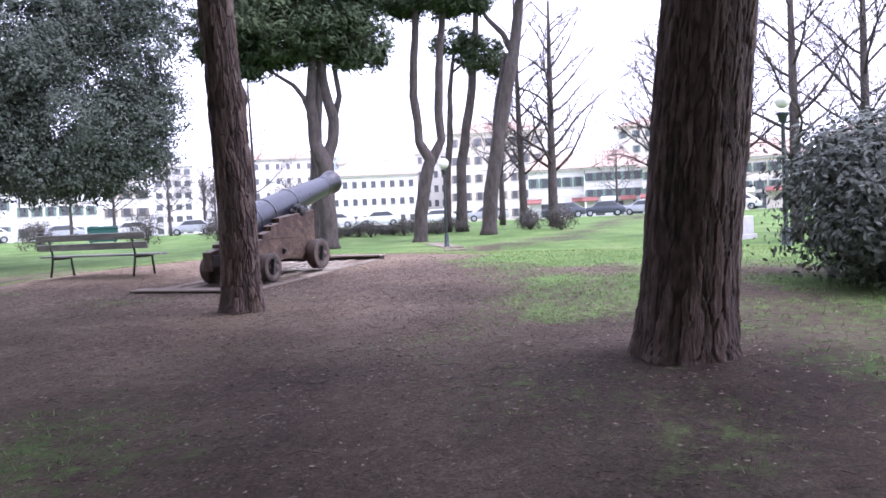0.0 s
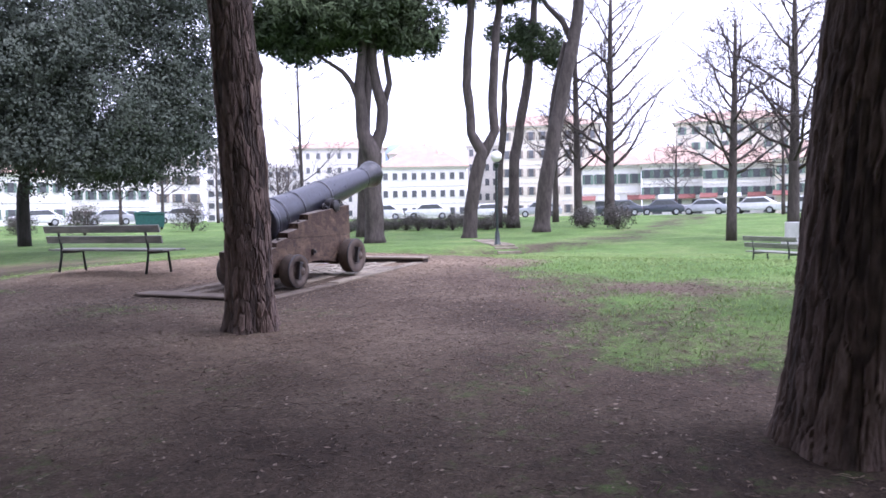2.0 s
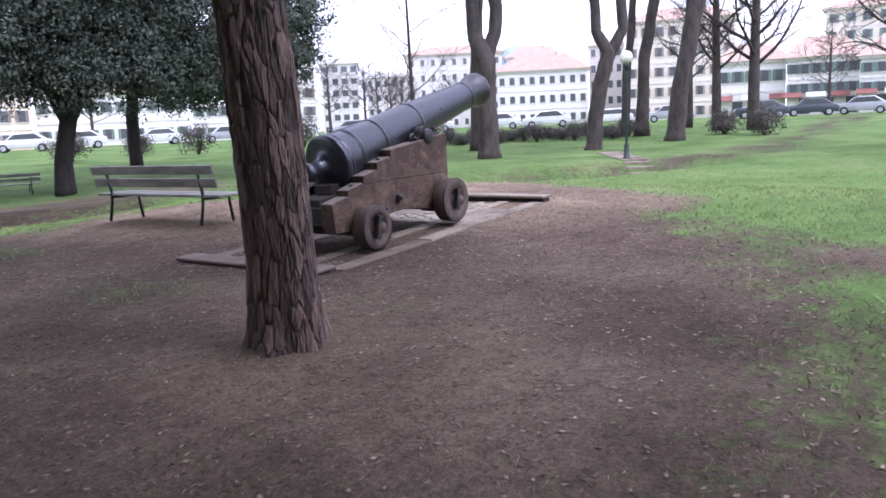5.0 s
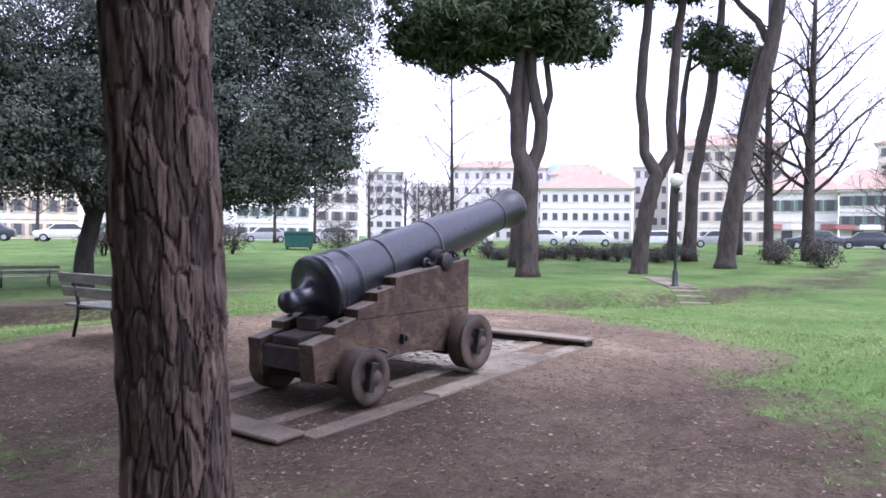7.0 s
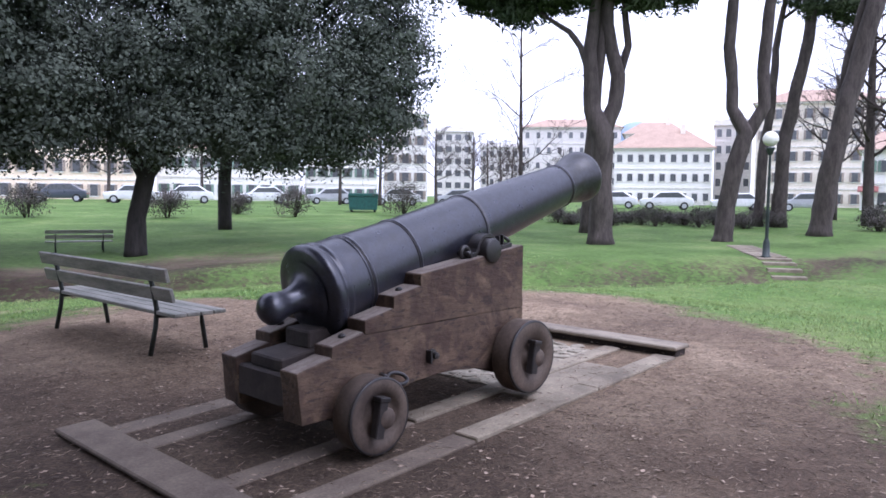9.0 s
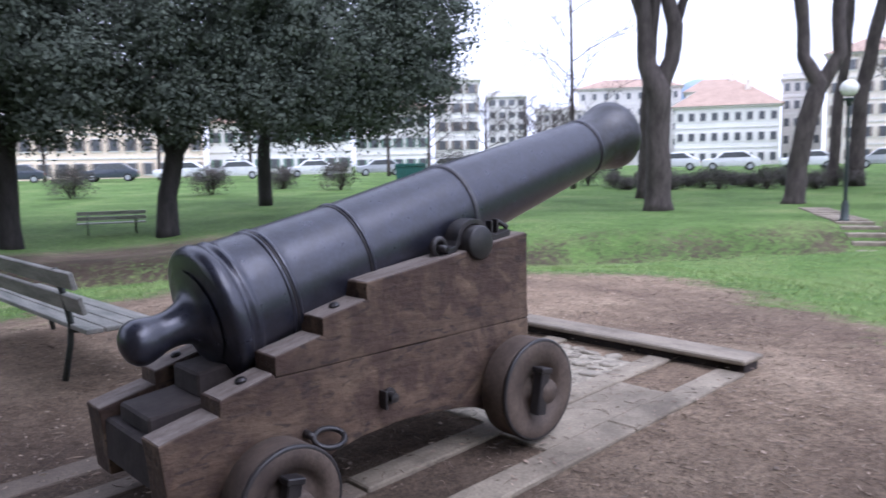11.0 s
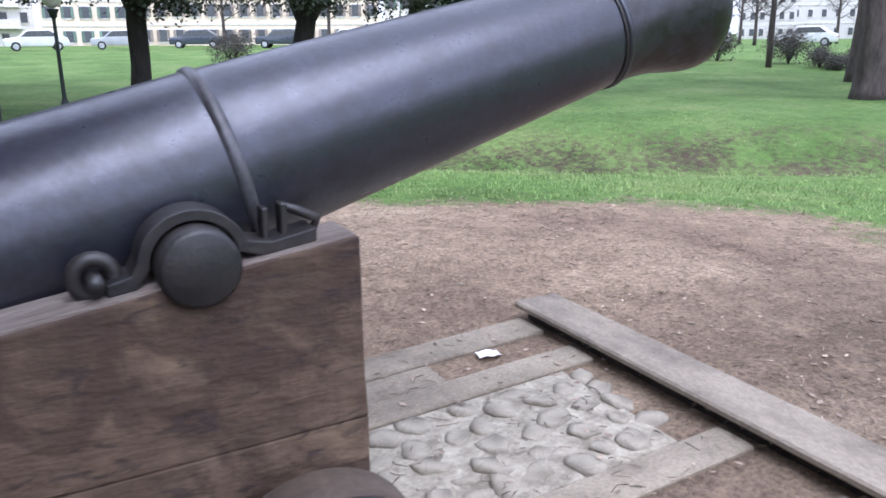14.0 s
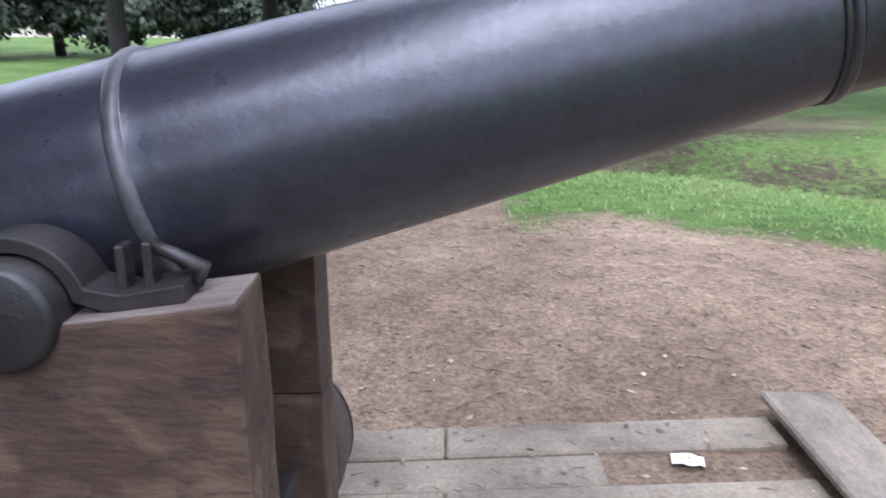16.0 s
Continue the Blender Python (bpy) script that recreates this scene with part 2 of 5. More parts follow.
def earth_amount(x, y):
    """1 on the bare trodden earth, 0 on the lawn."""
    v = noise.noise(Vector((x * 0.33, y * 0.33, 7))) * 0.8 + noise.noise(Vector((x * 1.3, y * 1.3, 2))) * 0.9
    edge_y = float(np.interp(x, (-9, -5.0, -4.4, -2.0, 0.5, 2.7, 3.7, 5.0, 6.0), (-9.2, -7.6, -5.0, -4.1, -2.7, -1.9, -0.6, 1.8, 3.2)))
    a = smooth01(-1.5, 1.1, y - edge_y + v)
    b = smooth01(-1.0, 1.0, (6.2 - 0.52 * x) - y + v * 0.7) if x > 1 else smooth01(-1.4, 1.4, 6.8 - y + v)
    c = smooth01(-1.8, 1.8, 5.9 - 0.25 * abs(y - 1) - x + v)
    sparse = 0.83 + 0.42 * noise.noise(Vector((x * 0.5, y * 0.5, 11)))       # thin green patches in the bare earth
    if x > -3:
        sparse = 1.0
    if x < -6:
        sparse -= 0.42 * math.exp(-((x + 8.0) / 0.8) ** 2 - ((y + 7.15) / 0.5) ** 2)
    under = 0.62 * math.exp(-(((x + 4.6) / 2.6) ** 2 + ((y + 7.6) / 1.6) ** 2) ** 2)     # thin grass on the darker earth round the thick pine
    # earth in place of lawn where the holm oaks' shade lies
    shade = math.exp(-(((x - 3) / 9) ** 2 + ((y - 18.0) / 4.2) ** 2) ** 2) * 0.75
    d = ditch(x, y)
    bank = math.exp(-((d - 4.1) / 2.3) ** 2) * (0.52 + 0.42 * noise.noise(Vector((x * 0.8, y * 0.8, 5)))) * smooth01(-4, 1, x)
    strip = math.exp(-((y - 9.5 + 0.1 * x) / 1.3) ** 2) * smooth01(2, -1, x) * 0.5
    thin = (0.50 + 0.5 * noise.noise(Vector((x * 0.9, y * 0.9, 31)))) * smooth01(2.5, -0.5, x) * smooth01(-1.5, -3.0, y) * smooth01(-11, -9, y)     # worn lawn beside the path
    return max(min(a, b, c, sparse), shade, strip, bank, under, thin)


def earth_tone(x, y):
    """0 on the darkest earth, 1 on the pale trodden clay round the gun."""
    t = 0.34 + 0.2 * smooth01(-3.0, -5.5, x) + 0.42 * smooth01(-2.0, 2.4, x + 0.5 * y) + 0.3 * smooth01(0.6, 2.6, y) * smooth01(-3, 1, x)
    # darker round the thick pine
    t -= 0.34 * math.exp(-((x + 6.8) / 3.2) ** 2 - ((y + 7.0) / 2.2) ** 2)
    # shade under the carriage's rear, painted into the earth
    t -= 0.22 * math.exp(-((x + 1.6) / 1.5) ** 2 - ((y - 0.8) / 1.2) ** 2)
    # the holm oaks' shade, painted into the earth
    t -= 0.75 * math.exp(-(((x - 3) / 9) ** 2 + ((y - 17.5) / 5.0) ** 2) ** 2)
    # darker along the ditch
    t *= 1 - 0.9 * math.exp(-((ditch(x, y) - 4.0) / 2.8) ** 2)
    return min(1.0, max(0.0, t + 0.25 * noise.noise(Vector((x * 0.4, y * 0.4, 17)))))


def part(name, bm, mat, parent=None, label="", smooth=False):
    """Links a bmesh as one mesh object under a thing or part."""
    me = bpy.data.meshes.new(name)
    bm.to_mesh(me)
    bm.free()
    return link_mesh(name, me, mat, parent, label, smooth)


def link_mesh(name, me, mat, parent=None, label="", smooth=False):
    for mm in (mat if isinstance(mat, (list, tuple)) else [mat]):
        me.materials.append(mm)
    if smooth:
        me.polygons.foreach_set("use_smooth", [True] * len(me.polygons))
    ob = new(name, me)
    if parent:
        ob.parent = parent
    if label:
        tagged(ob, label)
    return ob


def raw(name, verts, faces, mat, parent=None, label="", smooth=False):
    me = bpy.data.meshes.new(name)
    me.from_pydata(verts, [], faces)
    me.update()
    return link_mesh(name, me, mat, parent, label, smooth)


def thing(name, label, category, m=None, group="", kind=""):
    ob = new(name)
    ob.matrix_basis = m or Matrix()
    ob.empty_display_size = 0.2
    return tagged(ob, label, category, group, kind)


def box(x0, x1, y0, y1, z0, z1, bevel=0.0, seg=1, bm=None):
    own = bm is None
    bm = bm or bmesh.new()
    m = Matrix.LocRotScale(((x0 + x1) / 2, (y0 + y1) / 2, (z0 + z1) / 2), None, (x1 - x0, y1 - y0, z1 - z0))
    r = bmesh.ops.create_cube(bm, size=1.0, matrix=m)
    if bevel:
        vs = set(r["verts"])
        bmesh.ops.bevel(bm, geom=[e for e in bm.edges if e.verts[0] in vs and e.verts[1] in vs], offset=bevel, segments=seg, affect="EDGES", profile=0.5)
    return bm


def prism(poly, y0, y1, bevel=0.0):
    """A solid whose outline in x and z is poly, from y0 to y1."""
    bm = bmesh.new()
    a = [bm.verts.new((x, y0, z)) for x, z in poly]
    b = [bm.verts.new((x, y1, z)) for x, z in poly]
    bm.faces.new(a)
    bm.faces.new(b[::-1])
    for i in range(len(poly)):
        j = (i + 1) % len(poly)
        bm.faces.new((a[j], a[i], b[i], b[j]))
    bmesh.ops.recalc_face_normals(bm, faces=bm.faces)
    if bevel:
        bmesh.ops.bevel(bm, geom=[e for e in bm.edges if e.calc_face_angle(0) > 0.35], offset=bevel, segments=2, affect="EDGES", profile=0.6)
    return bm


def lathe(profile, m, sides=48, bm=None):
    """Turns (along, radius) pairs about the z axis of m."""
    bm = bm or bmesh.new()
    rings = []
    for s, r in profile:
        if r <= 1e-5:
            rings.append([bm.verts.new(m @ Vector((0, 0, s)))])
        else:
            rings.append([bm.verts.new(m @ Vector((r * math.cos(2 * math.pi * k / sides), r * math.sin(2 * math.pi * k / sides), s))) for k in range(sides)])
    for a, b in zip(rings, rings[1:]):
        for k in range(sides):
            j = (k + 1) % sides
            f = [a[k % len(a)], a[j % len(a)], b[j % len(b)], b[k % len(b)]]
            f = list(dict.fromkeys(f))
            if len(f) > 2:
                bm.faces.new(f)
    bmesh.ops.recalc_face_normals(bm, faces=bm.faces)
    return bm


class Soup:
    """Collects many small shapes for one mesh."""

    def __init__(self):
        self.v, self.f = [], []

    def tube(self, pts, radii, sides=8):
        base, n = len(self.v), len(pts)
        for i, (p, r) in enumerate(zip(pts, radii)):
            d = (Vector(pts[min(i + 1, n - 1)]) - Vector(pts[max(i - 1, 0)])).normalized()
            u = d.cross(Vector((0.31, 0.95, 0.05))).normalized()
            w = d.cross(u)
            for k in range(sides):
                a = 2 * math.pi * k / sides
                self.v.append(Vector(p) + float(r) * (math.cos(a) * u + math.sin(a) * w))
        for i in range(n - 1):
            for k in range(sides):
                j = (k + 1) % sides
                self.f.append((base + i * sides + k, base + i * sides + j, base + (i + 1) * sides + j, base + (i + 1) * sides + k))
        self.v += [Vector(pts[0]), Vector(pts[-1])]
        for k in range(sides):
            self.f.append((base + (k + 1) % sides, base + k, len(self.v) - 2))
            self.f.append((base + (n - 1) * sides + k, base + (n - 1) * sides + (k + 1) % sides, len(self.v) - 1))

    def done(self, name, mat, parent=None, label="", smooth=True):
        return raw(name, self.v, self.f, mat, parent, label, smooth)


def leaves(points, size, rng, out=None, aspect=0.5):
    """Small pointed leaves at the points, turned broadly along out, as arrays of vertices and faces."""
    n = len(points)
    face = rng.normal(size=(n, 3))
    if out is not None:
        face = face * 0.36 + out
    face /= np.linalg.norm(face, axis=1)[:, None] + 1e-9
    d = np.cross(face, rng.normal(size=(n, 3)))
    d /= np.linalg.norm(d, axis=1)[:, None] + 1e-9
    e = np.cross(face, d)
    s = size * rng.uniform(0.6, 1.3, n)[:, None]
    v = np.stack([points - d * s, points + e * s * aspect, points + d * s, points - e * s * aspect], 1).reshape(-1, 3)
    f = np.arange(4 * n).reshape(-1, 4)
    return v, f


def crown_points(blobs, count, rng, per=22, spread=0.34, shell=0.55, gap=0.0):
    """Leaf places in sprays through a set of ellipsoids (cx, cy, cz, rx, ry, rz), and the way each leaf faces."""
    vol = np.array([b[3] * b[4] * b[5] for b in blobs]) ** 0.7
    out, way = [], []
    for b, share in zip(blobs, vol / vol.sum()):
        k = max(3, int(count * share / per))
        d = rng.normal(size=(k, 3))
        d /= np.linalg.norm(d, axis=1)[:, None]
        rad = rng.uniform(shell, 1.0, k) ** 0.8 * (1 + 0.14 * np.array([noise.noise(Vector(q * 2.3 + np.array(b[0:3]))) for q in d]))
        c = d * rad[:, None] * np.array(b[3:6]) + np.array(b[0:3])
        keep = np.array([noise.noise(Vector(q * 0.55)) + 0.5 * noise.noise(Vector(q * 1.3)) for q in c]) > -0.40 + gap
        c, d = c[keep], d[keep]
        off = rng.normal(size=(len(c) * per, 3)) * np.array((1, 1, 0.7))
        out.append(np.repeat(c, per, 0) + off * spread * np.repeat(rng.uniform(0.6, 1.3, len(c)), per)[:, None])
        way.append(off * 0.55 + np.repeat(d, per, 0) * 0.6 + np.array((0, 0, 0.45)))
    return np.concatenate(out), np.concatenate(way)


# ---- ground: one sheet to the horizon ----
def ground_material():
    m = bpy.data.materials.new("earth_and_lawn")
    m.use_nodes = True
    n, l = m.node_tree.nodes, m.node_tree.links
    b = n["Principled BSDF"]
    b.inputs["Roughness"].default_value = 0.95
    b.inputs["Specular IOR Level"].default_value = 0.2
    co = n.new("ShaderNodeNewGeometry")

    def tex(scale, detail=6, rough=0.6):
        t = n.new("ShaderNodeTexNoise")
        t.inputs["Scale"].default_value, t.inputs["Detail"].default_value, t.inputs["Roughness"].default_value = scale, detail, rough
        l.new(co.outputs["Position"], t.inputs["Vector"])
        return t.outputs["Fac"]

    def ramp(src, stops):
        r = n.new("ShaderNodeValToRGB")
        while len(r.color_ramp.elements) < len(stops):
            r.color_ramp.elements.new(0.5)
        for e, (p, c) in zip(r.color_ramp.elements, stops):
            e.position, e.color = p, (*c, 1)
        l.new(src, r.inputs["Fac"])
        return r.outputs["Color"]

    def mixed(fac, a, c, blend="MIX"):
        x = n.new("ShaderNodeMix")
        x.data_type, x.blend_type = "RGBA", blend
        if isinstance(fac, float):
            x.inputs["Factor"].default_value = fac
        else:
            l.new(fac, x.inputs["Factor"])
        l.new(a, x.inputs[6])
        l.new(c, x.inputs[7])
        return x.outputs[2]

    earth = ramp(tex(0.7), [(0.3, (0.070, 0.051, 0.039)), (0.52, (0.116, 0.089, 0.066)), (0.75, (0.180, 0.144, 0.108))])
    grain = ramp(tex(38, 8, 0.75), [(0.34, (0.12, 0.10, 0.09)), (0.5, (0.48, 0.48, 0.48)), (0.66, (0.86, 0.83, 0.79))])
    earth = mixed(0.65, earth, grain, "OVERLAY")
    mottle = ramp(tex(7, 8, 0.8), [(0.36, (0.22, 0.2, 0.18)), (0.5, (0.5, 0.5, 0.5)), (0.64, (0.74, 0.73, 0.72))])
    earth = mixed(0.55, earth, mottle, "OVERLAY")
    # the tone map scales the earth colour, its painted shade included
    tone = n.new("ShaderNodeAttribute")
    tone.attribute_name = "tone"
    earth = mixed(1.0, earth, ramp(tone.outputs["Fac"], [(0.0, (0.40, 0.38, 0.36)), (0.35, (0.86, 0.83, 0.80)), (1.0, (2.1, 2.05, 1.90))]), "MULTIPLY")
    lawn = ramp(tex(0.35), [(0.3, (0.058, 0.100, 0.024)), (0.5, (0.096, 0.165, 0.042)), (0.72, (0.155, 0.205, 0.070))])
    blades = ramp(tex(26, 7, 0.75), [(0.3, (0.2, 0.2, 0.16)), (0.5, (0.5, 0.5, 0.5)), (0.7, (0.8, 0.82, 0.7))])
    lawn = mixed(0.6, lawn, blades, "OVERLAY")
    clump = ramp(tex(5, 7, 0.75), [(0.36, (0.24, 0.22, 0.18)), (0.5, (0.5, 0.5, 0.5)), (0.64, (0.72, 0.70, 0.62))])
    lawn = mixed(0.6, lawn, clump, "OVERLAY")
    at = n.new("ShaderNodeAttribute")
    at.attribute_name = "earth"
    add = n.new("ShaderNodeMath")
    add.operation = "ADD"
    l.new(at.outputs["Fac"], add.inputs[0])
    shift = n.new("ShaderNodeMapRange")
    shift.inputs["From Min"].default_value, shift.inputs["From Max"].default_value = 0.3, 0.7
    shift.inputs["To Min"].default_value, shift.inputs["To Max"].default_value = -0.3, 0.3
    l.new(tex(6, 6, 0.7), shift.inputs["Value"])
    l.new(shift.outputs[0], add.inputs[1])
    edge = n.new("ShaderNodeMapRange")
    edge.interpolation_type = "SMOOTHSTEP"
    edge.inputs["From Min"].default_value, edge.inputs["From Max"].default_value = 0.25, 0.75
    l.new(add.outputs[0], edge.inputs["Value"])
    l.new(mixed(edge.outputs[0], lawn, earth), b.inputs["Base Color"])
    bp = n.new("ShaderNodeBump")
    bp.inputs["Strength"].default_value, bp.inputs["Distance"].default_value = 0.7, 0.03
    l.new(tex(30, 8, 0.75), bp.inputs["Height"])
    l.new(bp.outputs[0], b.inputs["Normal"])
    return m


def build_ground():
    N = 300
    u = np.linspace(-1, 1, N + 1)
    ax = 3.0 * np.sinh(7.0 * u)
    verts, mask, tones = [], [], []
    for j in range(N + 1):
        for i in range(N + 1):
            x, y = float(ax[i]) - 3.0, float(ax[j]) - 1.0
            verts.append((x, y, ground_z(x, y)))
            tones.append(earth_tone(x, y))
            mask.append(earth_amount(x, y) if abs(x) < 60 and abs(y) < 60 else 0.0)
    faces = [(j * (N + 1) + i, j * (N + 1) + i + 1, (j + 1) * (N + 1) + i + 1, (j + 1) * (N + 1) + i) for j in range(N) for i in range(N)]
    g = raw("ground", verts, faces, ground_material(), smooth=True)
    g.data.attributes.new("earth", "FLOAT", "POINT").data.foreach_set("value", mask)
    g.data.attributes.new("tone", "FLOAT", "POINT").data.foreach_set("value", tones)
    return tagged(g, "brown trodden earth with pine litter merging into green lawn", "ground", kind="structure")


build_ground()

CY = 0.74      # the gun's middle plane
NEAR, THICK = 0.32, 0.175


# ---- the gun platform ----
def sloped_box(x0, x1, y0, y1, top, thick, bevel=0.008, skew=0.0):
    bm = box(x0, x1, y0, y1, -thick, 0, bevel, 1)
    for v in bm.verts:
        v.co.z += slab_z(v.co.x) + top
        v.co.y += skew * (v.co.x - x0)
    return bm


platform = thing("gun_platform", "low stone and timber gun platform set in bare earth", "platform", kind="structure")
for y0, y1 in ((-0.20, 0.0), (0.36, 0.54), (1.30, 1.49), (1.71, 1.93)):
    xs = [-2.38, -0.9, 0.55, 1.82]
    for a, b in zip(xs, xs[1:]):
        part("rail", sloped_box(a + 0.004, b - 0.004, y0, y1, random.uniform(-0.004, 0.004) - (0.019 if a < -1 else 0.004 if a < 0 else 0.0), 0.16), concrete_soiled if a < -1 else concrete, platform, "long flat grey concrete rail")
beam = part("front_beam", sloped_box(1.80, 2.08, -0.20, 1.98, 0.085, 0.038, 0.010), beam_wood, platform, "raised grey timber beam across the platform's end")
# dark recessed strip added below the plank to draw the beam's shadow line
part("shadow_strip", sloped_box(1.875, 2.06, -0.17, 1.95, 0.046, 0.15, 0.006), wood_dark, beam, "dark recessed strip added under the beam for its shadow line")
rear = part("rear_beam", sloped_box(-2.66, -2.38, -0.12, 2.06, 0.026, 0.034, 0.010), concrete_soiled, platform, "grey timber beam across the platform's rear")
# the same added dark strip below the rear beam
part("shadow_strip", sloped_box(-2.61, -2.44, -0.09, 2.03, -0.009, 0.12, 0.006), wood_dark, rear, "dark recessed strip added under the beam for its shadow line")
part("wheel_strip", sloped_box(0.02, 1.2, 0.004, 0.356, -0.010, 0.1), concrete, platform, "worn concrete strip under the wheels")
part("wheel_strip", sloped_box(-0.5, 1.12, 1.494, 1.706, -0.010, 0.1), concrete, platform, "worn concrete strip under the wheels")
part("mortar_bed", sloped_box(0.1, 1.62, 0.545, 1.295, -0.012, 0.1), mortar, platform, "rough mortar bed between the rails")
rng = np.random.default_rng(5)
stone_meshes = []
for k in range(9):
    bm = bmesh.new()
    bmesh.ops.create_icosphere(bm, subdivisions=2, radius=1.0)
    for v in bm.verts:
        d = 1 + 0.4 * noise.noise(v.co * 1.3 + Vector((k * 9, 0, 0)))
        v.co = Vector((v.co.x * d * 0.082, v.co.y * d * 0.060, max(-0.4, min(v.co.z, 0.45)) * d * 0.030))
    me = bpy.data.meshes.new("stone")
    bm.to_mesh(me)
    bm.free()
    me.polygons.foreach_set("use_smooth", [True] * len(me.polygons))
    me.materials.append(stone)
    stone_meshes.append(me)
placed = []
for k in range(4000):
    x, y = rng.uniform(0.15, 1.66), rng.uniform(0.62, 1.23)
    if all((x - a) ** 2 + (y - b) ** 2 > 0.128 ** 2 for a, b in placed):
        placed.append((x, y))
        if len(placed) > 72:
            break
for x, y in placed:
    ob = new("stone", stone_meshes[int(rng.integers(9))])
    ob.parent = platform
    ob.matrix_basis = pose(x, y, slab_z(x) - 0.019, rng.uniform(-9, 9), rng.uniform(-9, 9), rng.uniform(0, 360)) @ Matrix.Scale(float(rng.uniform(0.75, 1.2)), 4)

# ---- the gun carriage ----
carriage = thing("gun_carriage", "stepped brown weathered oak naval gun carriage on four wooden wheels", "gun carriage")
UPPER = [(0.225, 1.08), (-0.90, 0.925), (-0.90, 0.846), (-1.155, 0.793), (-1.155, 0.714), (-1.40, 0.661), (-1.40, 0.574), (-0.85, 0.584), (0.233, 0.600)]
LOWER = [(0.233, 0.597), (-0.85, 0.581), (-1.405, 0.571), (-1.405, 0.588), (-1.66, 0.525), (-1.66, 0.460), (-1.925, 0.40), (-1.89, 0.085), (-1.30, 0.09),
         (-1.25, 0.115), (-1.10, 0.165), (-0.95, 0.20), (-0.75, 0.215), (-0.5, 0.21), (-0.3, 0.19), (-0.15, 0.155), (-0.12, 0.13), (0.24, 0.13)]


def worn(bm, amount=0.006, scale=5.0, off=0.0):
    """Uneven hewn faces."""
    bmesh.ops.subdivide_edges(bm, edges=[e for e in bm.edges if e.calc_length() > 0.12], cuts=3, use_grid_fill=True)
    bmesh.ops.triangulate(bm, faces=[f for f in bm.faces if len(f.verts) > 4])
    for v in bm.verts:
        q = v.co * scale + Vector((off, off * 2, 0))
        v.co += amount * noise.noise_vector(q)
    return bm


for i, y0 in enumerate((NEAR, 2 * CY - NEAR - THICK)):
    cheek = part("cheek", worn(prism(LOWER, y0, y0 + THICK, 0.006), off=i * 7), wood, carriage, "stepped brown oak side plank")
    part("upper_plank", worn(prism(UPPER, y0 - 0.002, y0 + THICK + 0.002, 0.006), off=3 + i * 7), wood, cheek)
    for (x1, z1), (x0, z0) in ((UPPER[0], UPPER[1]), (UPPER[2], UPPER[3]), (UPPER[4], UPPER[5]), (LOWER[3], LOWER[4]), (LOWER[5], LOWER[6])):
        part("step_top", prism([(x1 - 0.006, z1 - 0.004), (x1 - 0.006, z1 + 0.005), (x0 + 0.006, z0 + 0.005), (x0 + 0.006, z0 - 0.004)], y0 + 0.008, y0 + THICK - 0.008, 0.002), wood_top, cheek, "greyed weathered step top")
    for x in (-1.03, -1.52):
        z = (0.818 if x > -1.2 else 0.56)
        part("bolt", lathe([(0, 0.026), (0.014, 0.026), (0.024, 0.018), (0.028, 0)], pose(x, y0 + 0.08, z, 0, -8, 0), 10), iron_dark, cheek, "dark iron bolt head")
    side = -1 if i == 0 else 1
    face = y0 - 0.001 if i == 0 else y0 + THICK + 0.001
    # forelock bolt with its key, and the ring bolt further back
    fb = part("forelock_bolt", lathe([(0, 0.042), (0.012, 0.042), (0.014, 0.025), (0.055, 0.024), (0.06, 0)], pose(-0.79, face, 0.36, 90 if side < 0 else -90), 14), iron_dark, cheek, "dark iron bolt and plate")
    part("key", box(-0.845, -0.828, min(face, face + side * 0.05), max(face, face + side * 0.05), 0.31, 0.40, 0.003), iron_dark, fb)
    s = Soup()
    s.tube([Vector((-1.19 + 0.075 * math.cos(a), face + side * (0.03 + 0.05 * (1 - math.sin(a))), 0.272 + 0.028 * math.sin(a))) for a in np.linspace(0, 2 * math.pi, 22)], [0.014] * 22, 8)
    s.tube([(-1.26, face - side * 0.01, 0.29), (-1.262, face + side * 0.03, 0.292), (-1.256, face + side * 0.06, 0.285)], [0.02, 0.018, 0.016], 8)
    s.done("ring_bolt", iron_dark, cheek, "dark iron ring bolt")

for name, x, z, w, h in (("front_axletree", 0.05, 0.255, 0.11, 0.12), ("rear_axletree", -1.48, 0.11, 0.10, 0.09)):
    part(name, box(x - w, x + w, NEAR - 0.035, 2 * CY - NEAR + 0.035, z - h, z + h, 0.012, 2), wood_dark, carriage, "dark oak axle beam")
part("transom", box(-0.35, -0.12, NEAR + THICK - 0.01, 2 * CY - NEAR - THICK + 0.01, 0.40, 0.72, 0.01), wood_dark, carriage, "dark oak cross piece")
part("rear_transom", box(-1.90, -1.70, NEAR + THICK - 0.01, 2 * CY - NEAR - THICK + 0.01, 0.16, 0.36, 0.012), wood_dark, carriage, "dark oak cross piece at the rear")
bed = box(-1.86, -0.75, CY - 0.17, CY + 0.17, 0.36, 0.44, 0.01)
for v in bed.verts:
    v.co.z += 0.12 * (v.co.x + 1.86)
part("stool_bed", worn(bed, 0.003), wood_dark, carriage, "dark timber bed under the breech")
quoin = box(-1.62, -1.05, CY - 0.13, CY + 0.13, 0.44, 0.55, 0.01)
for v in quoin.verts:
    v.co.z += 0.12 * (v.co.x + 1.86)
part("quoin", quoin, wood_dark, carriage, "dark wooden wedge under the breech")


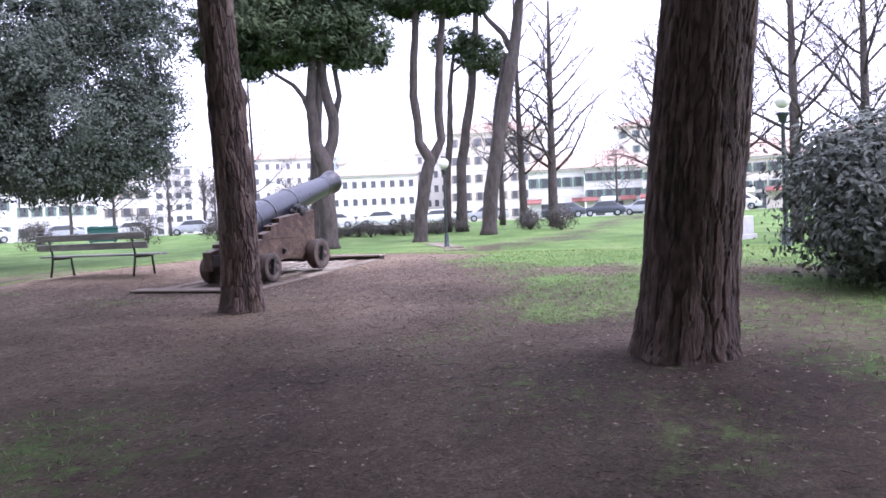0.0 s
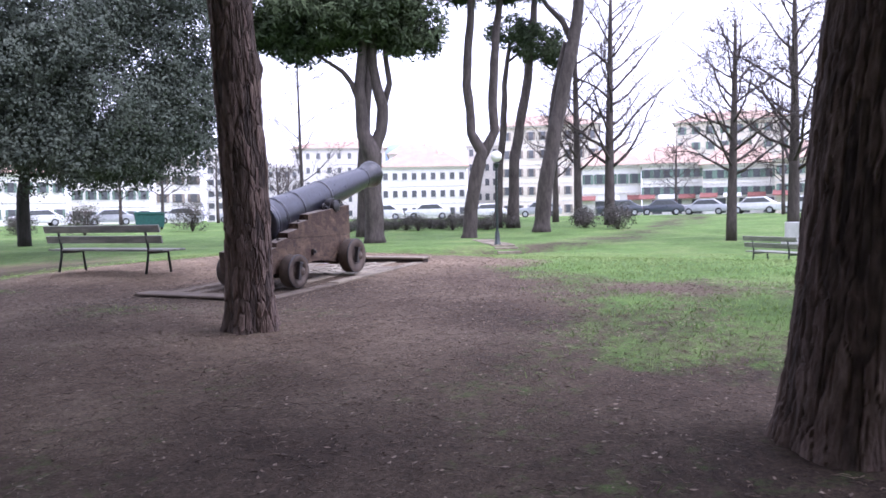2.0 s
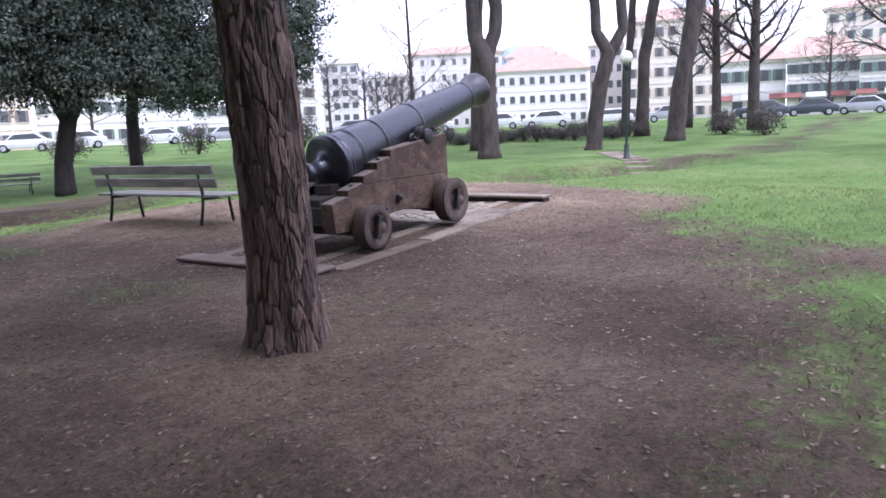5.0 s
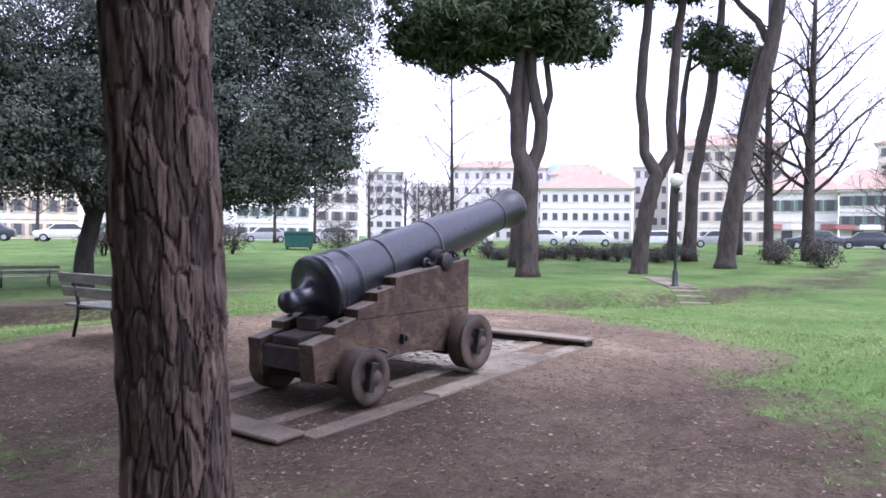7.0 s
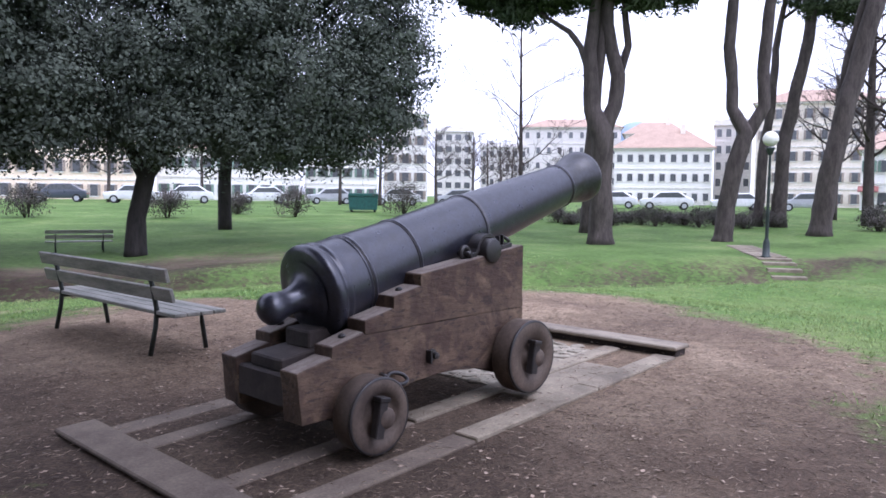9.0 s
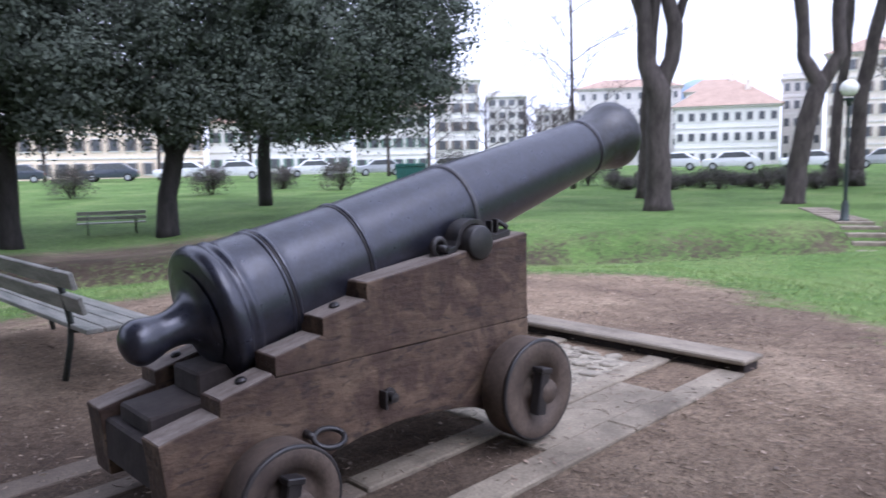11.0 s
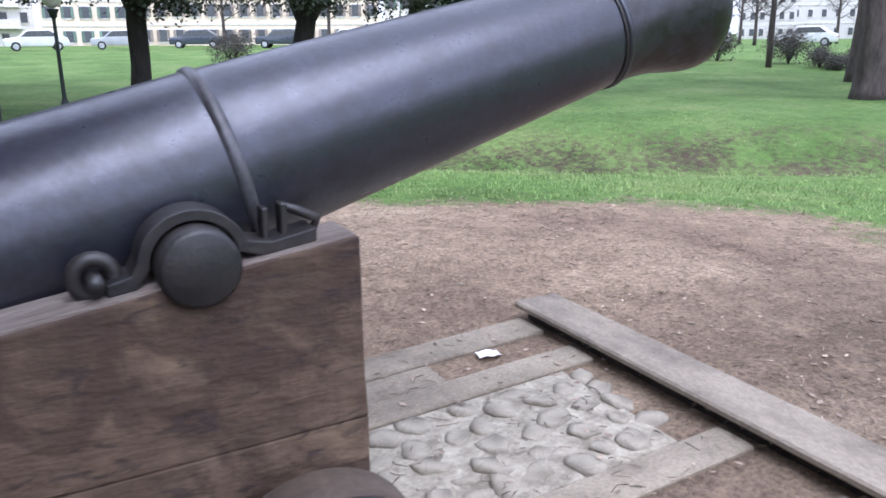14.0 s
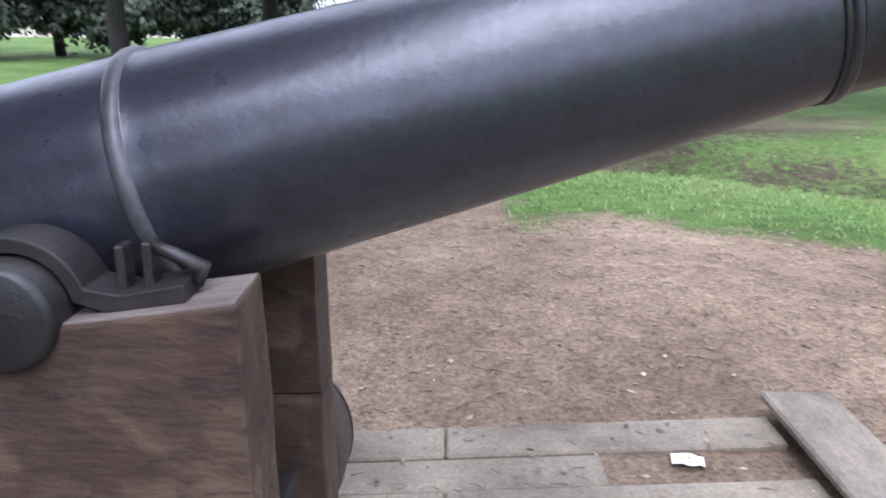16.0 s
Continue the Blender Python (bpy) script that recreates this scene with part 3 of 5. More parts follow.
def wheel_at(x, z, r, face, side):
    """A solid truck wheel; face is its outer side, side the way outwards along y."""
    m = pose(x, face, z, -90 * side)
    w = part("wheel", lathe([(0, 0.0), (0, 0.075), (-0.03, 0.080), (-0.03, 0.140), (0, 0.148), (0, r - 0.035), (-0.003, r - 0.018), (-0.008, r - 0.006), (-0.02, r), (-0.17, r), (-0.185, r - 0.01), (-0.19, r - 0.02), (-0.19, 0)], m, 56), wheel_wood, carriage, "thick brown wooden truck wheel", True)
    part("iron_tyre", lathe([(-0.006, r - 0.016), (-0.0035, r - 0.004), (-0.01, r + 0.004), (-0.022, r + 0.004), (-0.022, r - 0.004), (-0.006, r - 0.016)], m, 56), iron_dark, w, "dark iron rim band", True)
    part("axle_end", lathe([(-0.03, 0.068), (0.05, 0.066), (0.064, 0.058), (0.068, 0)], m, 28), wheel_wood, w, "rounded wooden axle end", True)
    # pin enlarged so its dark iron also stands for the recess shadow
    pin = box(-0.034, 0.034, -0.034, 0.026, -0.118, 0.118, 0.006)
    bmesh.ops.transform(pin, matrix=pose(x - 0.045, face + side * 0.03, z + 0.005, 0, 10, 0), verts=pin.verts)
    part("linchpin", pin, iron_dark, w, "dark iron linchpin, widened to cover the recess shadow")
    cap = box(-0.042, 0.042, -0.04, 0.034, -0.014, 0.014, 0.004)
    bmesh.ops.transform(cap, matrix=pose(x - 0.045, face + side * 0.03, z + 0.005, 0, 10, 0) @ Matrix.Translation((0, 0, 0.118)), verts=cap.verts)
    part("pin_head", cap, iron_dark, w)
    return w


for x, z, r in ((0.05, 0.26, 0.272), (-1.48, 0.112, 0.238)):
    wheel_at(x, z, r, 0.07, -1)
    wheel_at(x - (0.07 if x > 0 else 0.0), z, r, 2 * CY - 0.07, 1)

# ---- the gun barrel ----
gun = thing("cannon_barrel", "long dark blue-grey painted iron cannon barrel resting on its carriage", "cannon")
ELEV = 15.1
AXIS = pose(-0.164, CY, 1.178, 0, 90 - ELEV, 0)


def moulding(s, r, w=0.014, h=0.008):
    return [(s - w, r), (s - w * 0.8, r + h * 0.7), (s - w * 0.3, r + h), (s + w * 0.3, r + h), (s + w * 0.8, r + h * 0.7), (s + w, r)]


def gun_radius(s):
    pts = ((-1.36, 0.306), (-1.083, 0.290), (-0.602, 0.266), (0.167, 0.250), (1.465, 0.192))
    for (a, ra), (b, rb) in zip(pts, pts[1:]):
        if s <= b:
            return ra + (rb - ra) * (s - a) / (b - a)
    return 0.2


def along(a, b):
    n = max(2, int((b - a) / 0.03))
    return [(float(q), gun_radius(float(q))) for q in np.linspace(a, b, n)]


profile = [(-1.445, 0.0), (-1.442, 0.12), (-1.43, 0.22), (-1.415, 0.285), (-1.405, 0.308), (-1.395, 0.318), (-1.375, 0.322), (-1.35, 0.320), (-1.335, 0.313), (-1.33, 0.306), (-1.31, 0.304), (-1.30, 0.310), (-1.285, 0.311), (-1.275, 0.304), (-1.265, 0.301)]
spot = -1.25
for s0, hh, ww in ((-1.10, 0.006, 0.010), (-1.068, 0.008, 0.013), (-0.602, 0.009, 0.012), (0.167, 0.007, 0.016)):
    profile += along(spot, s0 - ww - 0.003) + moulding(s0, gun_radius(s0), ww, hh)
    spot = s0 + ww + 0.003
profile += along(spot, 1.445) + moulding(1.465, 0.192, 0.011, 0.008)
muzzle = [(1.466, 0.12), (1.478, 0.1912)]
muzzle += [(1.48, 0.191), (1.52, 0.1905), (1.57, 0.192), (1.62, 0.197), (1.67, 0.206), (1.72, 0.219), (1.76, 0.230), (1.80, 0.238), (1.83, 0.240), (1.86, 0.236), (1.88, 0.226), (1.893, 0.208), (1.90, 0.185), (1.902, 0.15), (1.903, 0.098), (1.895, 0.088), (1.55, 0.085), (1.55, 0.0)]
part("muzzle", lathe(muzzle, AXIS, 96), iron_mottled, gun, "flared muzzle with flaking dark paint", True)
part("reinforce_ring", lathe([(0.150, 0.2505), (0.154, 0.2575), (0.162, 0.2602), (0.172, 0.2602), (0.180, 0.2572), (0.184, 0.2500)], AXIS, 96), iron_worn, gun, "worn pale raised ring", True)
part("barrel", lathe(profile, AXIS, 96), iron, gun, "long tapering iron barrel with raised rings", True)
for s0, w in ((-1.084, 0.007), (-0.620, 0.006), (1.448, 0.006)):
    rr = gun_radius(s0) if s0 < 1.4 else 0.193
    part("groove_line", lathe([(s0 - w, rr + 0.001), (s0 - w, rr + 0.0035), (s0 + w, rr + 0.0035), (s0 + w, rr + 0.001), (s0 - w, rr + 0.001)], AXIS, 96), iron_dark, gun, "thin dark ring line", True)
part("cascabel", lathe([(-1.795, 0.0), (-1.792, 0.03), (-1.78, 0.065), (-1.755, 0.092), (-1.72, 0.105), (-1.685, 0.102), (-1.65, 0.094), (-1.62, 0.086), (-1.59, 0.083), (-1.55, 0.086), (-1.51, 0.098), (-1.48, 0.118), (-1.46, 0.145), (-1.448, 0.18), (-1.438, 0.225)], AXIS, 48), iron, gun, "rounded knob behind the breech", True)
bm = bmesh.new()
lathe([(-0.445, 0.0), (-0.445, 0.080), (-0.44, 0.088), (-0.43, 0.092), (0.43, 0.092), (0.44, 0.088), (0.445, 0.080), (0.445, 0.0)], pose(-0.155, CY, 1.057, -90), 40, bm)
part("trunnion_bar", bm, iron_dark, gun, "short thick round trunnion", True)


# ---- cap squares that hold the trunnions ----
def cap_square(y0, y1):
    cx, cz = -0.155, 1.057
    cap = thing("cap_square", "dark iron strap bent over the trunnion on the carriage", "iron fitting", group="trunnion straps")
    outer, inner = [], []
    slope = 0.138

    def top(x):
        return 1.08 + slope * (x - 0.225) + 0.004
    arch = [(cx + 0.125 * math.cos(a), cz + 0.125 * math.sin(a)) for a in np.linspace(radians(18), radians(172), 18)]
    archi = [(cx + 0.098 * math.cos(a), cz + 0.098 * math.sin(a)) for a in np.linspace(radians(8), radians(180), 18)]
    outer = [(0.13, top(0.13) + 0.035), (0.02, top(0.02) + 0.03)] + arch + [(-0.295, top(-0.295) + 0.035), (-0.345, top(-0.345) + 0.03)]
    inner = [(0.13, top(0.13)), (0.0, top(0.0))] + archi + [(-0.285, top(-0.285)), (-0.345, top(-0.345))]
    part("strap", prism(outer + inner[::-1], y0, y1, 0.004), iron_dark, cap)
    s = Soup()
    ym = (y0 + y1) / 2
    s.tube([Vector((-0.365 + 0.042 * math.cos(a), ym, top(-0.36) + 0.04 + 0.042 * math.sin(a))) for a in np.linspace(-0.4, 2 * math.pi - 0.9, 18)], [0.019] * 18, 8)
    s.tube([(-0.365, y0 - 0.01, top(-0.36) + 0.035), (-0.365, y1 + 0.01, top(-0.36) + 0.035)], [0.02, 0.02], 8)
    s.done("hinge_eye", iron_dark, cap, "round dark iron hinge eye")
    for x in (0.015, 0.06):
        part("key_plate", box(x - 0.008, x + 0.008, ym - 0.022, ym + 0.022, top(x) + 0.02, top(x) + 0.105, 0.003), iron_dark, cap)
    s = Soup()
    s.tube([(0.055, ym, top(0.06) + 0.10), (0.10, ym, top(0.1) + 0.075), (0.15, ym, top(0.15) + 0.045), (0.135, ym, top(0.13) + 0.02)], [0.010, 0.013, 0.015, 0.012], 8)
    s.done("clasp", iron_dark, cap)


cap_square(NEAR + 0.035, NEAR + 0.135)
cap_square(2 * CY - NEAR - 0.135, 2 * CY - NEAR - 0.035)


# ---- benches ----
def bench_at(name_label, x, y, z, az, length=1.9, mats=None):
    """A slatted park bench; its seat looks along the heading az, in degrees."""
    wood_m, iron_m = mats or (bench_wood, bench_iron)
    b = thing("park_bench", name_label, "bench", pose(x, y, z, 0, 0, az), "benches in the park")
    h = length / 2
    for k, sx in enumerate((-0.19, -0.06, 0.07, 0.20)):
        part("seat_slat", box(sx - 0.06, sx + 0.06, -h, h, 0.365, 0.40, 0.006), wood_m, b)
    for zz, dx in ((0.56, -0.262), (0.735, -0.312)):
        sl = box(-0.018, 0.018, -h, h, -0.062, 0.062, 0.006)
        bmesh.ops.transform(sl, matrix=pose(dx, 0, zz, 0, -14, 0), verts=sl.verts)
        part("back_slat", sl, wood_m, b)
    for sy in (-h + 0.32, h - 0.32):
        s = Soup()
        s.tube([(-0.30, sy, 0.0), (-0.25, sy, 0.25), (-0.235, sy, 0.40), (-0.27, sy, 0.60), (-0.32, sy, 0.80)], [0.022] * 5, 6)
        s.tube([(0.25, sy, 0.0), (0.21, sy, 0.25), (0.20, sy, 0.35), (-0.05, sy, 0.343), (-0.235, sy, 0.35)], [0.022] * 5, 6)
        s.done("leg_frame", iron_m, b, "dark iron leg frame")
    return b


# ---- lamps ----
def lamp_post(x, y, z, height, label="dark green park lamp post with a white globe", globe=0.25):
    p = thing("lamp_post", label, "lamp post", pose(x, y, z), "park lamp posts")
    part("base", lathe([(0, 0.0), (0, 0.16), (0.05, 0.16), (0.08, 0.12), (0.5, 0.105), (0.58, 0.085), (0.62, 0.07)], Matrix(), 16), lamp_green, p, smooth=True)
    part("pole", lathe([(0.6, 0.058), (height - 0.65, 0.045), (height - 0.5, 0.045)], Matrix(), 12), lamp_green, p, smooth=True)
    part("collar", lathe([(height - 0.52, 0.045), (height - 0.48, 0.09), (height - 0.40, 0.10), (height - 0.33, 0.14), (height - 0.28, 0.15), (height - 0.26, 0.0)], Matrix(), 16), lamp_green, p, smooth=True)
    part("globe", lathe([(height - globe * math.cos(a), globe * math.sin(a)) for a in np.linspace(0.0, math.pi, 18)], Matrix(), 24), globe_white, p, "opal white globe", True)
    return p


bench_at("weathered grey slatted park bench on the earth beside the gun", -1.2, 4.12, ground_z(-1.2, 4.12) + 0.01, 2, 2.62)
bench_at("dark slatted park bench on the shaded lawn", 6.27, 24.5, ground_z(6.27, 24.5), 72, 2.15)
bench_at("grey slatted park bench on the grass", 11.2, -5.6, ground_z(11.2, -5.6), -45, 1.9)
lamp_post(21.2, 6.33, ground_z(21.2, 6.33), 3.9)
lamp_post(7.85, -7.9, ground_z(7.85, -7.9), 3.6, "dark lamp post with a white globe beside the bush", globe=0.18)
lamp_post(0.7, 22.4, ground_z(0.7, 22.4), 3.25, globe=0.25)

# ---- near pine trunks with plated bark ----
def bark_trunk(name, label, x, y, r0, r1, height, lean, lean_az, flare, seed, knots=(), rise=3.4):
    """A tall trunk whose bark is split into long raised plates."""
    sides, rows = 210, 420
    verts, plates = [], []
    gz = ground_z(x, y) - 0.12
    lx, ly = math.tan(radians(lean)) * math.cos(radians(lean_az)), math.tan(radians(lean)) * math.sin(radians(lean_az))
    for j in range(rows + 1):
        h = height * (j / rows) ** 1.25
        k = h / height
        r = r0 + (r1 - r0) * k + flare * math.exp(-h / 0.22)
        ox = lx * h + 0.05 * math.sin(h * 0.9 + seed)
        oy = ly * h + 0.05 * math.cos(h * 0.7 + seed)
        for i in range(sides):
            a = 2 * math.pi * i / sides
            c, s = math.cos(a), math.sin(a)
            p = Vector((c * r0 * 15.5, s * r0 * 15.5, h * rise * 1.05))
            p += 0.40 * noise.noise_vector(Vector((c * 4, s * 4, h * 3.0 + seed)))
            d, seeds = noise.voronoi(p + Vector((seed * 3, 0, 0)), distance_metric="DISTANCE")
            gap = max(0.0, min(1.0, (d[1] - d[0]) * 9.0 + 0.25 * noise.noise(Vector((c * 14, s * 14, h * 11)))))
            tilt = noise.noise(seeds[0] * 5.3)
            plates.append((0.5 + 0.7 * tilt + 0.3 * noise.noise(Vector((c * 9, s * 9, h * 9)))) * (0.52 + 0.48 * gap))
            rough = noise.noise(Vector((c * 6, s * 6, h * 5 + seed))) * 0.009 + noise.noise(Vector((c * 22, s * 22, h * 12))) * 0.006
            rr = r + 0.016 * gap - 0.014 + 0.013 * tilt * gap + rough * gap + 0.025 * noise.noise(Vector((c * 1.3, s * 1.3, h * 0.6 + seed)))
            rr += flare * 0.5 * math.exp(-h / 0.3) * math.cos(5 * a + seed)
            for kh, ka, kr in knots:
                da = math.atan2(math.sin(a - ka), math.cos(a - ka))
                rr += kr * math.exp(-(da / 0.45) ** 2 - ((h - kh) / 0.12) ** 2)
            verts.append((ox + c * rr, oy + s * rr, h - 0.0))
    faces = [(j * sides + i, j * sides + (i + 1) % sides, (j + 1) * sides + (i + 1) % sides, (j + 1) * sides + i) for j in range(rows) for i in range(sides)]
    tree = thing("pine_tree", label, "tree", pose(x, y, gz))
    trunk = raw("trunk", verts, faces, bark, tree, "reddish brown bark in long plates")
    trunk.data.attributes.new("plate", "FLOAT", "POINT").data.foreach_set("value", plates)
    return tree, Vector((lx * height, ly * height, height))


rng = np.random.default_rng(11)


def pine_crown(parent, blobs, count, size=0.19, name="crown"):
    pts, way = crown_points(blobs, int(count * 1.5), rng, per=26, spread=0.24, shell=0.4)
    v, f = leaves(pts, size, rng, way * 0.6, 0.24)
    return raw(name, v.tolist(), f.tolist(), pine_leaf, parent, "dense dark green needle crown")


t_near, top = bark_trunk("pine", "tall reddish-brown pine trunk standing close to the gun", -4.32, -1.42, 0.232, 0.20, 8.5, 1.4, 128, 0.10, 1.7, ((2.75, radians(-60), 0.05),))
# crown out of view, spread past its trunk to shade the ground below
pine_crown(t_near, [(top.x + 0.6, top.y + 0.6, 7.9, 3.0, 3.2, 1.1), (top.x + 1.2, top.y + 3.4, 8.0, 2.8, 2.8, 1.0), (top.x - 2.6, top.y - 0.8, 7.6, 3.6, 4.0, 1.2), (top.x - 5.8, top.y - 1.5, 7.4, 5.0, 4.6, 1.2), (top.x - 5.5, top.y + 4, 7.6, 4.5, 4.5, 1.1)], 78000, 0.24)
t_big, top = bark_trunk("pine", "thick leaning reddish-brown pine trunk on bare earth", -5.70, -6.80, 0.385, 0.325, 8.5, 7.3, -66, 0.085, 4.1, rise=1.5)
# another unseen crown, laid low and wide to darken the earth beneath
pine_crown(t_big, [(top.x - 3.0, top.y, 7.6, 4.0, 5.0, 1.2), (top.x - 6.5, top.y + 1.0, 7.4, 6.0, 5.5, 1.2), (top.x - 5, top.y - 6, 7.6, 5.5, 5, 1.1)], 60000, 0.24)

EYE = Vector((-6.13, -4.28, 0))


def at_bearing(az, dist, eye=EYE):
    return eye.x + dist * math.cos(radians(az)), eye.y + dist * math.sin(radians(az))


def far_tree(name, label, az, dist, stems, mat, sides=12, crown=None):
    """Stems are runs of (sideways, height, radius); sideways is to the right seen from the walk."""
    x, y = at_bearing(az, dist)
    z = ground_z(x, y)
    t = thing(name, label, "tree", pose(x, y, z - 0.1, 0, 0, az - 90), "")
    for k, run in enumerate(stems):
        pts, rad = [], []
        for (s0, h0, r0), (s1, h1, r1) in zip(run, run[1:]):
            for q in np.linspace(0, 1, 7)[:-1]:
                s, h = s0 + (s1 - s0) * q, h0 + (h1 - h0) * q
                w = noise.noise_vector(Vector((s * 0.6 + az, h * 0.6, k * 3.0))) * 0.10
                pts.append(Vector((s + w.x, w.y * 1.5 + 0.25 * (k % 3 - 1) * min(1, h / 4), h)))
                rad.append((r0 + (r1 - r0) * q) * (1 + 0.10 * noise.noise(Vector((h * 1.8, az, k)))))
        pts.append(Vector((run[-1][0], pts[-1].y, run[-1][1])))
        rad.append(run[-1][2])
        if k == 0:
            rad[0] *= 1.25
        s = Soup()
        s.tube(pts, rad, sides)
        s.done("trunk" if k == 0 else "limb", mat, t)
    if crown:
        crown(t)
    return t


# umbrella pines beyond the gun: runs written as sideways and height in metres
far_tree("umbrella_pine", "tall umbrella pine with forked trunk and dark flat crown", 31.72, 33.5,
         [[(0, 0, 0.50), (-0.08, 2.4, 0.44), (-0.05, 4.4, 0.46), (-0.5, 5.4, 0.34), (-0.66, 7.6, 0.28), (-0.40, 10.1, 0.2), (-0.35, 12, 0.15)],
          [(0.0, 4.5, 0.34), (0.36, 5.6, 0.30), (0.42, 6.8, 0.29), (0.05, 8.8, 0.24), (0.0, 12, 0.15)], [(0.40, 6.6, 0.2), (0.83, 8.0, 0.15), (0.73, 9.4, 0.13), (0.6, 11, 0.08)],
          [(-0.6, 7.0, 0.17), (-1.0, 7.9, 0.13), (-1.45, 8.5, 0.11), (-2.6, 9.3, 0.06)], [(-0.35, 5.8, 0.22), (-0.2, 8.0, 0.18), (0.0, 11, 0.12)]], bark_far,
         crown=lambda t: pine_crown(t, [(-2.2, 0, 11.2, 4.2, 4.0, 1.7), (0.9, 0.5, 11.2, 2.7, 3.2, 1.5), (-4.6, 0, 10.2, 1.7, 2.2, 0.75), (-3.6, 0, 9.3, 0.8, 1.2, 0.4), (2.5, 0, 10.0, 1.1, 1.8, 0.6), (1.4, 0, 9.7, 0.8, 1.0, 0.4), (-0.8, 0, 13.2, 4.6, 4, 1.7)], 40000))
far_tree("umbrella_pine", "pine trunk standing behind another pine", 32.67, 40.5,
         [[(0, 0, 0.40), (0.1, 4, 0.34), (0.2, 11, 0.24)]], bark_far, crown=lambda t: pine_crown(t, [(0.5, 0, 13.4, 3.5, 3.5, 1.3)], 6000))
far_tree("umbrella_pine", "umbrella pine with two tall forked stems", 23.81, 37.0,
         [[(0, 0, 0.42), (0.12, 1.6, 0.38), (0.45, 3.4, 0.38), (0.78, 4.7, 0.33), (0.25, 5.7, 0.25), (0.0, 8.3, 0.25), (0.25, 12, 0.21), (0.4, 14.2, 0.15)],
          [(0.7, 4.4, 0.3), (1.45, 5.8, 0.26), (1.40, 8.3, 0.25), (1.62, 11.1, 0.22), (2.1, 14.2, 0.14)]], bark_far,
         crown=lambda t: pine_crown(t, [(1.3, 0, 14.2, 3.2, 3.2, 1.4), (-0.4, 0, 13.6, 1.6, 2.0, 0.8), (3.2, 0, 13.5, 1.4, 1.6, 0.7)], 14000))
far_tree("umbrella_pine", "slender grey pine with a small high crown", 21.61, 47.5,
         [[(0, 0, 0.28), (0.2, 4.5, 0.26), (0.5, 6.8, 0.23), (0.55, 9.6, 0.19), (1.0, 12.5, 0.13)], [(0.8, 11.2, 0.1), (2.2, 12.2, 0.07)]], bark_far,
         crown=lambda t: pine_crown(t, [(2.8, 0, 12.3, 1.9, 1.8, 1.5), (1.0, 0, 13.2, 1.6, 1.8, 1.1), (4.0, 0, 11.5, 1.0, 1.2, 0.8)], 5500))
far_tree("umbrella_pine", "slender leaning pine with a tufted crown", 20.34, 47.5,
         [[(0, 0, 0.42), (0.15, 4.7, 0.34), (0.5, 6.5, 0.33), (1.1, 10, 0.3), (1.45, 13.6, 0.25), (1.8, 17, 0.16)]], bark_far,
         crown=lambda t: pine_crown(t, [(1.0, 0, 17.4, 3.4, 3.0, 1.5), (-0.6, 0, 16.6, 2.0, 2.0, 0.9)], 8000))
far_tree("umbrella_pine", "thick leaning umbrella pine with forked limbs", 18.0, 42.0,
         [[(0, 0, 0.52), (0.3, 2.6, 0.46), (0.78, 5.5, 0.44), (1.4, 8.4, 0.42), (2.1, 11.3, 0.38), (2.4, 13.4, 0.32), (2.8, 16, 0.2)], [(1.9, 11.6, 0.2), (1.4, 12.6, 0.18), (0.6, 13.5, 0.14), (0.0, 14.4, 0.1)],
          [(0.75, 6.4, 0.26), (1.0, 8.6, 0.24), (1.65, 11.4, 0.18)]], bark_far,
         crown=lambda t: pine_crown(t, [(2.0, 0, 16.6, 3.8, 3.4, 1.5), (-0.4, 0, 15.6, 2.0, 2, 0.9)], 12000))


# ---- bare winter trees, pollarded ----
def bare_tree(name_label, az, dist, fork, height, r, seed, spread=1.0, shoots=26):
    x, y = at_bearing(az, dist)
    rg = np.random.default_rng(seed)
    t = thing("bare_tree", name_label, "tree", pose(x, y, ground_z(x, y) - 0.1, 0, 0, az - 90), "bare winter trees")
    s = Soup()
    lean = rg.uniform(-0.15, 0.15)
    trunk = [Vector((lean * q + 0.05 * math.sin(3 * q + seed), 0.05 * math.cos(2 * q), h)) for q, h in zip(np.linspace(0, 1, 9), np.linspace(0, height, 9))]
    s.tube(trunk, list(np.linspace(r, r * 0.25, 9)), 9)
    s.done("trunk", bark_far, t)
    s = Soup()

    def branch(p, d, length, rad, depth):
        pts, rr = [p.copy()], [rad]
        n = 8 if depth == 0 else 5
        q = p.copy()
        for k in range(n):
            d = (d + Vector(rg.normal(size=3)) * 0.09 + Vector((0, 0, 0.10 - 0.022 * k if depth == 0 else 0.03))).normalized()
            q = q + d * (length / n)
            pts.append(q.copy())
            rr.append(max(0.011, rad * (1 - 0.8 * (k + 1) / n)))
            if depth < 2 and k >= 1:
                for _ in range(2 if depth == 0 else 1):
                    e = (d + Vector(rg.normal(size=3)) * 0.6).normalized()
                    branch(q, e, length * rg.uniform(0.22, 0.45), rr[-1] * 0.55, depth + 1)
        s.tube(pts, rr, 5 if depth == 0 else 3)

    for k in range(shoots):
        q = fork / height + (0.95 - fork / height) * (k / shoots) ** 1.15
        p = trunk[0].lerp(trunk[-1], q)
        a = k * 2.4 + rg.uniform(-0.5, 0.5)
        up = rg.uniform(0.1, 0.6) + 0.35 * q
        length = min(4.6, rg.uniform(0.40, 0.62) * (1.08 - q) * height) * spread + 0.5
        branch(p, Vector((math.cos(a), math.sin(a), up)), length, 0.075 * (1.15 - 0.7 * q) * r / 0.24, 0)
    tagged(s.done("branchwork", twig, t, "fine bare brown branches"), kind="stuff")
    return t


